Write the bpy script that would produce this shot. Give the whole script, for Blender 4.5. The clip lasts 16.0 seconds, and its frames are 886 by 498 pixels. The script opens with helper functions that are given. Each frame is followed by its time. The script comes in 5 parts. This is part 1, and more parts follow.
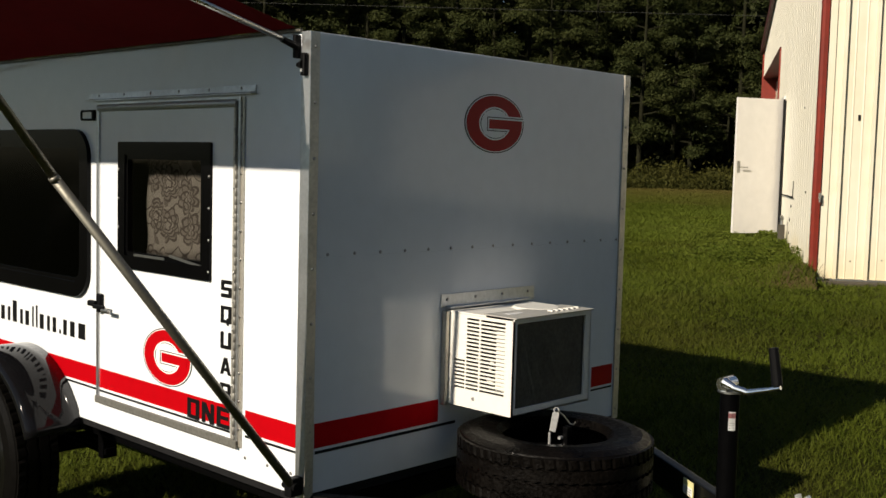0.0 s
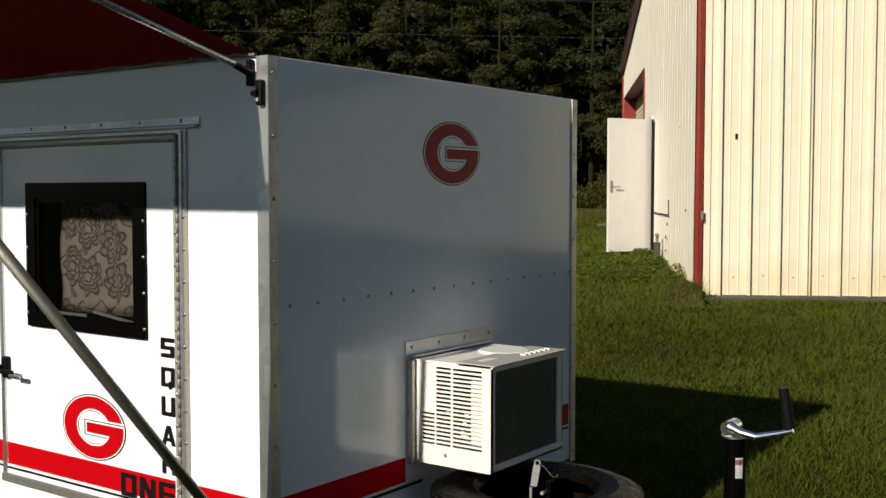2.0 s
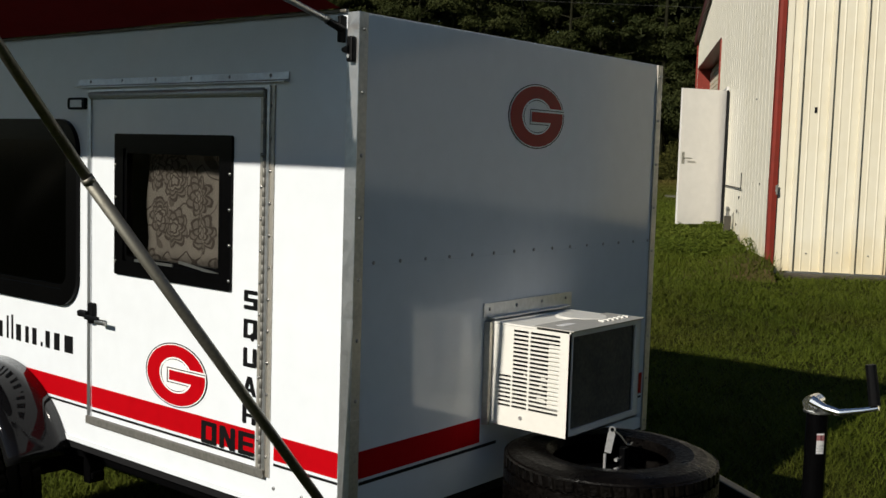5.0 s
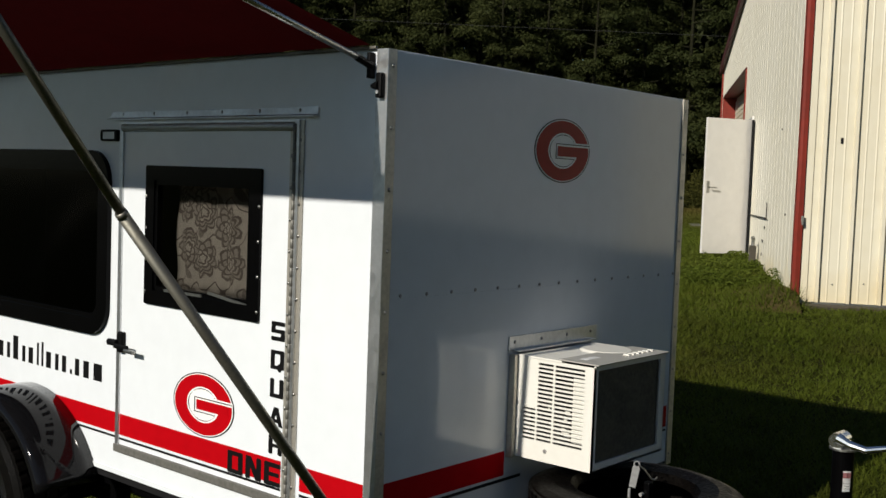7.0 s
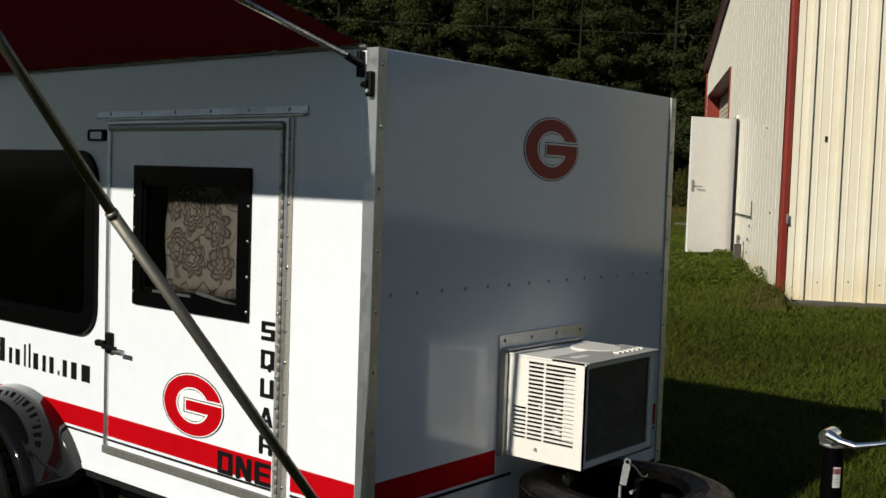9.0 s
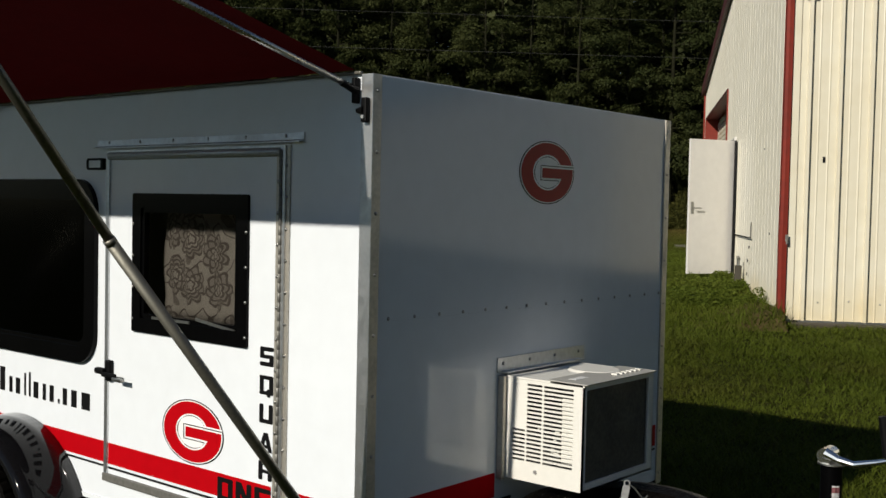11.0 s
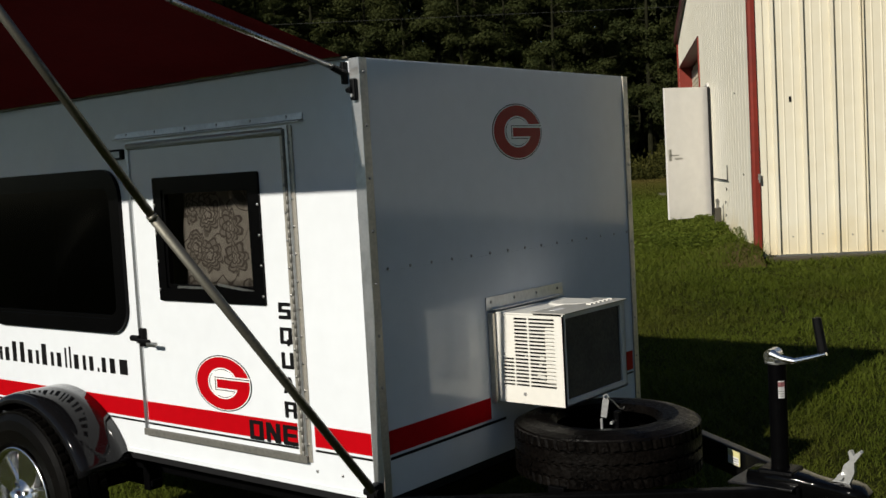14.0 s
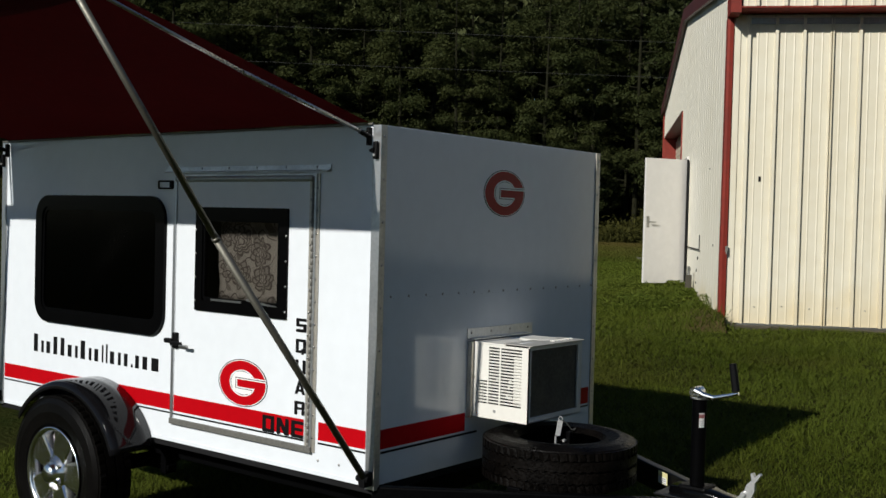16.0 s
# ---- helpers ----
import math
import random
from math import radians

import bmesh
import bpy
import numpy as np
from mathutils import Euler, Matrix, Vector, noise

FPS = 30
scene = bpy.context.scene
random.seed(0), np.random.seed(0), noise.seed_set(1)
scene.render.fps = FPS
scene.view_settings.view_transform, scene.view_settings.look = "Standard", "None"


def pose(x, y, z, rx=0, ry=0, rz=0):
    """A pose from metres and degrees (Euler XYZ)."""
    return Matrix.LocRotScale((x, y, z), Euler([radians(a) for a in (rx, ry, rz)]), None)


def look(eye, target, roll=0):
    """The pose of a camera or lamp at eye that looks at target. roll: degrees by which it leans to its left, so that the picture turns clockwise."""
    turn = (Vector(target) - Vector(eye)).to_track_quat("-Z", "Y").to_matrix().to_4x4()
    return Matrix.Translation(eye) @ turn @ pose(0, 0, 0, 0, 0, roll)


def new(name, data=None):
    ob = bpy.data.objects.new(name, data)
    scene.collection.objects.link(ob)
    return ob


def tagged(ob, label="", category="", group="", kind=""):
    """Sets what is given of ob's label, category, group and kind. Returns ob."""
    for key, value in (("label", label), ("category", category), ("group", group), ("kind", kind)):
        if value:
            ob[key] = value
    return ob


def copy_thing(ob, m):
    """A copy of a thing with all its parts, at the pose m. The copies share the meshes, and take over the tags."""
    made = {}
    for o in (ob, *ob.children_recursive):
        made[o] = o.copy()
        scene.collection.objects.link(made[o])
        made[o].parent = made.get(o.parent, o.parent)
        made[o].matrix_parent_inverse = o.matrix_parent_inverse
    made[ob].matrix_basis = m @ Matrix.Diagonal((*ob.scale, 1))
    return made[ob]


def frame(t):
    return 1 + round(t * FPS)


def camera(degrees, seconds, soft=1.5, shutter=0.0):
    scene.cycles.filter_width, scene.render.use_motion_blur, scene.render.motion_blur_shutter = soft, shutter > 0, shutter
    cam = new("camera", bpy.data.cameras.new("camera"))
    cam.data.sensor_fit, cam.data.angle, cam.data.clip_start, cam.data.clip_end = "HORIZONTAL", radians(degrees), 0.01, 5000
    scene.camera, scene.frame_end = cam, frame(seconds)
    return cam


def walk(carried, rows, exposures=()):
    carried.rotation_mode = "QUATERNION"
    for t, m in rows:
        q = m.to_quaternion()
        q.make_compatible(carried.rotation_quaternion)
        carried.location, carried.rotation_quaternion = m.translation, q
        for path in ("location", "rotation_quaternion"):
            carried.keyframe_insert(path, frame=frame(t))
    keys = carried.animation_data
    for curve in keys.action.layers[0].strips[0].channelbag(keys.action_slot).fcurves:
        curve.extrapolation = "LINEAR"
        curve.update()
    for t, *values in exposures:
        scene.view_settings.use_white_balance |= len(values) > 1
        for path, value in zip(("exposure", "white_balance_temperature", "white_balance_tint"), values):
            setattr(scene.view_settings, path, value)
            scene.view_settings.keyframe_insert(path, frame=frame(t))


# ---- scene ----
cam = camera(45.0, 16.0)

PATH = [
    (0, (2.366, -1.938, 1.523), (0.995, -0.49, 1.371), 1.5),
    (0.5, (2.297, -1.897, 1.518), (0.935, -0.443, 1.341), 2.2),
    (1, (2.127, -1.878, 1.545), (0.881, -0.322, 1.39), 1.0),
    (1.5, (2.02, -1.922, 1.552), (0.875, -0.288, 1.414), -0.1),
    (2, (1.923, -1.919, 1.553), (0.755, -0.299, 1.448), 0.0),
    (2.5, (1.921, -1.95, 1.559), (0.653, -0.409, 1.419), 0.1),
    (3, (1.922, -1.953, 1.555), (0.702, -0.376, 1.396), 1.8),
    (3.5, (1.92, -1.961, 1.557), (0.677, -0.402, 1.401), 0.8),
    (4, (1.906, -1.953, 1.557), (0.656, -0.401, 1.391), 1.9),
    (4.2, (1.893, -1.951, 1.539), (0.647, -0.395, 1.372), 1.7),
    (6.5, (1.872, -1.957, 1.554), (0.581, -0.438, 1.392), 2.0),
    (7, (1.886, -1.974, 1.561), (0.592, -0.454, 1.438), 2.1),
    (7.5, (1.882, -1.987, 1.555), (0.583, -0.471, 1.425), 2.0),
    (8, (1.888, -1.99, 1.555), (0.592, -0.472, 1.428), 2.2),
    (8.5, (1.882, -1.985, 1.562), (0.606, -0.451, 1.433), 1.9),
    (9, (1.874, -1.981, 1.557), (0.601, -0.443, 1.435), 1.9),
    (9.2, (1.868, -1.98, 1.552), (0.602, -0.437, 1.431), 1.6),
    (11.5, (1.901, -1.994, 1.555), (0.615, -0.463, 1.49), 1.0),
    (12, (1.902, -2.008, 1.547), (0.605, -0.488, 1.481), 0.9),
    (12.5, (1.887, -2.014, 1.549), (0.571, -0.51, 1.467), 1.5),
    (13, (1.935, -2.039, 1.549), (0.613, -0.54, 1.483), 0.2),
    (13.5, (2.067, -2.157, 1.511), (0.797, -0.612, 1.494), -2.1),
    (14, (2.176, -2.322, 1.535), (0.915, -0.776, 1.398), -3.2),
    (14.5, (2.21, -2.561, 1.513), (1.122, -0.889, 1.369), -5.1),
    (15, (2.297, -2.75, 1.527), (1.165, -1.102, 1.477), -1.5),
    (15.5, (2.524, -2.848, 1.54), (1.276, -1.289, 1.425), 2.1),
    (16, (2.602, -2.933, 1.543), (1.368, -1.36, 1.494), 1.5),
]
EXPOSURE = [(0, 0.34, 7160, 12), (1.0, 0.40, 7160, 12), (1.5, 0.38, 7060, 12), (2.0, 0.28, 6860, 11), (2.6, 0.12, 6660, 10), (3.0, 0.04, 6610, 10), (3.5, 0.01, 6560, 10), (9.0, -0.01, 6510, 10),
            (13.5, -0.06, 6560, 10), (14.5, -0.01, 6560, 10), (15.0, 0.00, 6220, 10), (16.0, -0.06, 6170, 10)]
walk(cam, [(t, look(eye, target, roll)) for t, eye, target, roll in PATH], EXPOSURE)


# ---- light ----
SUN_TO = Vector((-0.034, -1.0, 0.538)).normalized()
sun_el = math.asin(SUN_TO.z)
sun_az = math.atan2(SUN_TO.x, SUN_TO.y)
world = bpy.data.worlds.new("world")
scene.world = world
world.use_nodes = True
wn = world.node_tree.nodes
sky = wn.new("ShaderNodeTexSky")
sky.sky_type, sky.sun_disc = "NISHITA", False
sky.sun_elevation, sky.sun_rotation = sun_el, sun_az
sky.air_density, sky.dust_density, sky.ozone_density = 1.0, 0.1, 3.0
wn["Background"].inputs["Strength"].default_value = 0.050
world.node_tree.links.new(sky.outputs[0], wn["Background"].inputs["Color"])
sun_data = bpy.data.lights.new("sun", "SUN")
sun_data.energy, sun_data.angle, sun_data.color = 5.0, radians(0.53), (1.0, 0.945, 0.83)
sun = new("sun", sun_data)
sun.matrix_world = look((0, 0, 30), Vector((0, 0, 30)) - SUN_TO)


# ---- materials ----
def material(name, color, rough=0.5, metal=0.0, vary=0.0, scale=6.0, bump=0.0, bump_scale=60.0, color2=None, coat=0.0,
             per_object=0.0, island=0.0, spec=0.5, rough_vary=0.0):
    """A principled material with noise at two scales in colour, gloss and relief."""
    m = bpy.data.materials.new(name)
    m.use_nodes = True
    t, n = m.node_tree, m.node_tree.nodes
    b = n["Principled BSDF"]
    b.inputs["Roughness"].default_value, b.inputs["Metallic"].default_value = rough, metal
    b.inputs["Specular IOR Level"].default_value = spec
    if coat:
        b.inputs["Coat Weight"].default_value, b.inputs["Coat Roughness"].default_value = coat, 0.03
    base = (*color, 1)
    b.inputs["Base Color"].default_value = base
    pos = n.new("ShaderNodeNewGeometry")
    if vary or color2:
        big, small, mix = n.new("ShaderNodeTexNoise"), n.new("ShaderNodeTexNoise"), n.new("ShaderNodeMix")
        mix.data_type = "RGBA"
        big.inputs["Scale"].default_value, small.inputs["Scale"].default_value = scale * 0.25, scale * 3
        big.inputs["Detail"].default_value = small.inputs["Detail"].default_value = 4
        add, ramp = n.new("ShaderNodeMath"), n.new("ShaderNodeMapRange")
        add.operation = "ADD"
        ramp.inputs["From Min"].default_value, ramp.inputs["From Max"].default_value = 0.75, 1.25
        for node in (big, small):
            t.links.new(pos.outputs["Position"], node.inputs["Vector"])
        t.links.new(big.outputs["Fac"], add.inputs[0])
        t.links.new(small.outputs["Fac"], add.inputs[1])
        t.links.new(add.outputs[0], ramp.inputs["Value"])
        last = ramp.outputs["Result"]
        if island or per_object:
            more = n.new("ShaderNodeMath")
            more.operation = "MULTIPLY_ADD"
            source = pos.outputs["Random Per Island"] if island else n.new("ShaderNodeObjectInfo").outputs["Random"]
            t.links.new(source, more.inputs[0])
            more.inputs[1].default_value = island or per_object
            t.links.new(last, more.inputs[2])
            last = more.outputs[0]
        other = color2 or tuple(c * (1 - vary) for c in color)
        mix.inputs["A"].default_value, mix.inputs["B"].default_value = base, (*other, 1)
        mix.clamp_factor = True
        t.links.new(last, mix.inputs["Factor"])
        t.links.new(mix.outputs["Result"], b.inputs["Base Color"])
        if rough_vary:
            rr = n.new("ShaderNodeMapRange")
            rr.inputs["To Min"].default_value, rr.inputs["To Max"].default_value = rough, rough + rough_vary
            t.links.new(ramp.outputs["Result"], rr.inputs["Value"])
            t.links.new(rr.outputs["Result"], b.inputs["Roughness"])
    if bump:
        tex, bp = n.new("ShaderNodeTexNoise"), n.new("ShaderNodeBump")
        tex.inputs["Scale"].default_value, tex.inputs["Detail"].default_value = bump_scale, 3
        bp.inputs["Strength"].default_value, bp.inputs["Distance"].default_value = 1.0, bump
        t.links.new(pos.outputs["Position"], tex.inputs["Vector"])
        t.links.new(tex.outputs["Fac"], bp.inputs["Height"])
        t.links.new(bp.outputs["Normal"], b.inputs["Normal"])
    return m


def pane_quad(x0, x1, y, z0, z1, mat, parent, label):
    """A sheet of glass that faces the door side."""
    me = bpy.data.meshes.new("pane")
    me.from_pydata([(x0, y, z0), (x1, y, z0), (x1, y, z1), (x0, y, z1)], [], [(0, 1, 2, 3)])
    me.materials.append(mat)
    ob = new("pane", me)
    hang(ob, parent)
    ob["label"] = label
    return ob


def tinted_glass(name, tint, rough=0.01, ior=1.33):
    """A thin tinted pane: tinted see-through with a gloss that Fresnel drives."""
    m = bpy.data.materials.new(name)
    m.use_nodes = True
    t, n = m.node_tree, m.node_tree.nodes
    n.remove(n["Principled BSDF"])
    clear, gloss, fres, mix = (n.new("ShaderNode" + k) for k in ("BsdfTransparent", "BsdfGlossy", "Fresnel", "MixShader"))
    clear.inputs["Color"].default_value = (*tint, 1)
    gloss.inputs["Roughness"].default_value = rough
    fres.inputs["IOR"].default_value = ior
    t.links.new(fres.outputs[0], mix.inputs[0])
    t.links.new(clear.outputs[0], mix.inputs[1])
    t.links.new(gloss.outputs[0], mix.inputs[2])
    t.links.new(mix.outputs[0], n["Material Output"].inputs["Surface"])
    return m


M_WHITE = material("white_panel", (0.728, 0.762, 0.806), 0.085, spec=0.50, vary=0.05, scale=5, bump=0.0004, bump_scale=3.0, rough_vary=0.012)
M_RED = material("red_vinyl", (0.42, 0.002, 0.006), 0.30, spec=0.10, vary=0.12, scale=8)
M_BLACKV = material("black_vinyl", (0.008, 0.008, 0.009), 0.3, vary=0.3, spec=0.25)
M_WHITEV = material("white_vinyl", (0.82, 0.82, 0.82), 0.25, vary=0.04)
M_ALU = material("mill_aluminium", (0.58, 0.545, 0.48), 0.40, 0.75, vary=0.25, scale=30, bump=0.0002, bump_scale=300, rough_vary=0.15)
M_ALUB = material("bright_aluminium", (0.66, 0.67, 0.68), 0.36, 1.0, vary=0.2, scale=20, rough_vary=0.12)
M_ARM = material("polished_arm", (0.55, 0.54, 0.52), 0.24, 1.0, vary=0.2, scale=40, rough_vary=0.1)
M_SILL = material("dull_sill", (0.22, 0.215, 0.195), 0.5, 0.6, vary=0.3, scale=30, rough_vary=0.15)
M_HEAD = material("satin_aluminium", (0.62, 0.62, 0.60), 0.38, 0.35, vary=0.12, scale=20)
M_WHEEL = material("polished_wheel_alloy", (0.88, 0.88, 0.87), 0.20, 1.0, vary=0.08, scale=20)
M_POLE = material("brushed_pole", (0.205, 0.195, 0.165), 0.40, 0.85, vary=0.25, scale=40, rough_vary=0.2)
M_RIVET = material("rivet_steel", (0.42, 0.41, 0.40), 0.35, 1.0, vary=0.3, scale=80)
M_CHROME = material("chrome", (0.86, 0.86, 0.87), 0.06, 1.0, vary=0.06, scale=20)
M_ZINC = material("zinc_plate", (0.72, 0.72, 0.72), 0.38, 0.75, vary=0.25, scale=30)
M_BLACK = material("black_plastic", (0.0035, 0.0035, 0.004), 0.5, spec=0.12, vary=0.3, scale=30, bump=0.0003, bump_scale=400)
M_CASTING = material("black_casting", (0.002, 0.002, 0.0023), 0.10, spec=0.12, vary=0.3, scale=20)
M_WINFRAME = material("black_window_frame", (0.002, 0.002, 0.0023), 0.20, spec=0.08, vary=0.3, scale=20)
M_GLOSSBLACK = material("gloss_black_enamel", (0.006, 0.006, 0.007), 0.05, spec=0.17, vary=0.2, scale=12, coat=0.03, bump=0.0004, bump_scale=7)
M_FRAME = material("black_chassis_paint", (0.002, 0.002, 0.0023), 0.35, spec=0.05, vary=0.4, scale=14, bump=0.0006, bump_scale=120)
M_RUBBER = material("tyre_rubber", (0.0022, 0.002, 0.0019), 0.36, spec=0.07, vary=0.4, scale=16, bump=0.0008, bump_scale=180, color2=(0.0040, 0.0036, 0.0033))
M_DARK = material("dark_lining", (0.012, 0.012, 0.013), 0.8, vary=0.3, spec=0.1)
M_GLASS = tinted_glass("tinted_window_glass", (0.04, 0.04, 0.043), 0.14, 1.18)
M_SCREEN = tinted_glass("screened_window_glass", (0.30, 0.29, 0.28), 0.05)
M_AC = material("ac_white_enamel", (0.73, 0.715, 0.665), 0.30, vary=0.05, scale=18, bump=0.0002, bump_scale=200)
M_ACGREY = material("ac_grey_enamel", (0.38, 0.37, 0.345), 0.4, vary=0.1, scale=18)
M_ACDARK = material("ac_interior", (0.02, 0.02, 0.02), 0.7, vary=0.3)
M_COIL = material("condenser_coil", (0.190, 0.170, 0.130), 0.6, 0.2, vary=0.4, scale=30)
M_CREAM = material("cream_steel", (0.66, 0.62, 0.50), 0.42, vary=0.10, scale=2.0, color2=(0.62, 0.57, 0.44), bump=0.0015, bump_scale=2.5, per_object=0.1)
# Same cream steel; extra sunlight on the gable end is put into its colour.
M_GABLE = material("cream_steel_lit", (0.78, 0.745, 0.64), 0.42, vary=0.08, scale=2.0, color2=(0.73, 0.69, 0.57), bump=0.001, bump_scale=2.5, per_object=0.1)
M_REDTRIM = material("red_steel_trim", (0.20, 0.022, 0.012), 0.6, spec=0.3, vary=0.3, scale=5, color2=(0.14, 0.018, 0.011))
M_ROOF = material("dark_red_roof_trim", (0.07, 0.018, 0.018), 0.5, vary=0.3, scale=3)
M_GALV = material("galvanised_roofing", (0.52, 0.52, 0.49), 0.5, 0.15, vary=0.2, scale=3)
M_DOORW = material("door_white_enamel", (0.62, 0.60, 0.57), 0.35, vary=0.08, scale=3)
M_CONCRETE = material("concrete", (0.072, 0.058, 0.038), 0.9, vary=0.6, scale=6, bump=0.004, bump_scale=60)
M_PAD = material("pale_concrete", (0.15, 0.14, 0.10), 0.9, vary=0.35, scale=5, bump=0.004, bump_scale=60)
M_STEEL = material("dull_steel", (0.40, 0.40, 0.38), 0.4, 1.0, vary=0.3, scale=30)
M_WOODP = material("weathered_post", (0.055, 0.048, 0.034), 0.85, vary=0.4, scale=20, bump=0.003, bump_scale=80)
M_SPARE = material("worn_tyre_rubber", (0.0007, 0.0006, 0.0006), 0.24, spec=0.09, vary=0.5, scale=34, bump=0.0022, bump_scale=95, color2=(0.0034, 0.0025, 0.0020), rough_vary=0.35)
M_RAIL = material("gloss_black_rail", (0.004, 0.004, 0.0042), 0.30, spec=0.28, vary=0.3, scale=14, bump=0.0005, bump_scale=60, rough_vary=0.12)
M_BARK = material("pine_bark", (0.020, 0.020, 0.011), 0.95, spec=0.05, vary=0.5, scale=3, bump=0.03, bump_scale=8)
M_SOIL = material("lawn_soil", (0.016, 0.021, 0.004), 0.95, spec=0.02, vary=0.4, scale=2.5, color2=(0.027, 0.027, 0.007), bump=0.02, bump_scale=30)
M_EARTH = material("bare_earth", (0.095, 0.066, 0.032), 0.95, spec=0.03, vary=0.5, scale=5, color2=(0.050, 0.046, 0.014), bump=0.02, bump_scale=40)
M_WIRE = material("cable_wire", (0.05, 0.05, 0.045), 0.6, vary=0.2)
M_SIGNRED = material("sticker_red", (0.42, 0.17, 0.18), 0.4, vary=0.1)
M_YELLOW = material("sticker_yellow", (0.75, 0.70, 0.35), 0.5, vary=0.1)


def leaf_material(name, a, b, island=0.9, thin=0.28, scale=0.8):
    m = material(name, a, 0.6, spec=0.06, vary=0.4, scale=scale, color2=b, island=island)
    t, n = m.node_tree, m.node_tree.nodes
    p = n["Principled BSDF"]
    tr, mix = n.new("ShaderNodeBsdfTranslucent"), n.new("ShaderNodeMixShader")
    mix.inputs[0].default_value = thin
    src = p.inputs["Base Color"].links[0].from_socket
    t.links.new(src, tr.inputs["Color"])
    t.links.new(p.outputs[0], mix.inputs[1])
    t.links.new(tr.outputs[0], mix.inputs[2])
    t.links.new(mix.outputs[0], n["Material Output"].inputs["Surface"])
    return m


M_FARLEAF = material("far_foliage", (0.030, 0.038, 0.017), 0.9, spec=0.05, vary=0.4, scale=0.4, color2=(0.054, 0.060, 0.025), island=0.4)
M_GRASS = leaf_material("grass_blades", (0.035, 0.053, 0.0048), (0.083, 0.103, 0.0125), 0.6, 0.28, 3.0)
M_LEAF = leaf_material("pine_needles", (0.026, 0.036, 0.012), (0.054, 0.061, 0.020), 0.25, 0.40, 0.9)
M_SHRUB = leaf_material("shrub_leaves", (0.018, 0.023, 0.006), (0.066, 0.064, 0.016), 0.5, 0.3, 0.7)
M_WEED = leaf_material("weed_leaves", (0.040, 0.066, 0.007), (0.105, 0.130, 0.020), 0.5, 0.35, 2.0)


def lawn_patches(m):
    """Worn olive patches through the lawn, and a dry tan strip towards the wood."""
    t, n = m.node_tree, m.node_tree.nodes
    base = n["Principled BSDF"].inputs["Base Color"]
    last = base.links[0].from_socket
    fed = [k.to_socket for k in last.links]
    geo, sep = n.new("ShaderNodeNewGeometry"), n.new("ShaderNodeSeparateXYZ")
    t.links.new(geo.outputs["Position"], sep.inputs[0])
    for scale, low, high, most, tint in ((0.55, 0.50, 0.68, 0.65, (0.060, 0.054, 0.013, 1)), (0.16, 0.46, 0.60, 0.55, (0.102, 0.136, 0.020, 1)), (0.0, 30.0, 56.0, 0.85, (0.125, 0.096, 0.030, 1))):
        tex, rng_, mix = n.new("ShaderNodeTexNoise"), n.new("ShaderNodeMapRange"), n.new("ShaderNodeMix")
        mix.data_type = "RGBA"
        tex.inputs["Scale"].default_value, tex.inputs["Detail"].default_value = scale or 0.3, 4
        t.links.new(geo.outputs["Position"], tex.inputs["Vector"])
        source = tex.outputs["Fac"]
        if not scale:
            add = n.new("ShaderNodeMath")
            add.operation = "MULTIPLY_ADD"
            add.inputs[1].default_value = 16.0
            t.links.new(tex.outputs["Fac"], add.inputs[0])
            t.links.new(sep.outputs["Y"], add.inputs[2])
            source = add.outputs[0]
        rng_.inputs["From Min"].default_value, rng_.inputs["From Max"].default_value, rng_.inputs["To Max"].default_value = low, high, most
        t.links.new(source, rng_.inputs["Value"])
        t.links.new(rng_.outputs["Result"], mix.inputs["Factor"])
        t.links.new(last, mix.inputs["A"])
        mix.inputs["B"].default_value = tint
        last = mix.outputs["Result"]
    for socket in fed:
        t.links.new(last, socket)


lawn_patches(M_GRASS)


def stain(m, low, high, tint):
    """Ochre splash stains with ragged tops near the foot of the sheets."""
    t, n = m.node_tree, m.node_tree.nodes
    p = n["Principled BSDF"]
    src = p.inputs["Base Color"].links[0].from_socket
    geo, sep, tex, add, rng_, mix = (n.new("ShaderNode" + k) for k in ("NewGeometry", "SeparateXYZ", "TexNoise", "Math", "MapRange", "Mix"))
    mix.data_type, mix.blend_type = "RGBA", "MULTIPLY"
    tex.inputs["Scale"].default_value, tex.inputs["Detail"].default_value = 2.2, 6
    add.operation = "MULTIPLY_ADD"
    add.inputs[1].default_value = -0.9
    t.links.new(geo.outputs["Position"], sep.inputs[0])
    t.links.new(geo.outputs["Position"], tex.inputs["Vector"])
    t.links.new(tex.outputs["Fac"], add.inputs[0])
    t.links.new(sep.outputs["Z"], add.inputs[2])
    rng_.inputs["From Min"].default_value, rng_.inputs["From Max"].default_value = low, high
    rng_.inputs["To Min"].default_value, rng_.inputs["To Max"].default_value = 0.6, 0.0
    t.links.new(add.outputs[0], rng_.inputs["Value"])
    mix.inputs["B"].default_value = (*tint, 1)
    t.links.new(rng_.outputs["Result"], mix.inputs["Factor"])
    t.links.new(src, mix.inputs["A"])
    t.links.new(mix.outputs["Result"], p.inputs["Base Color"])


stain(M_CREAM, -0.05, 0.48, (0.86, 0.74, 0.50))
stain(M_GABLE, 0.0, 0.40, (0.86, 0.74, 0.50))


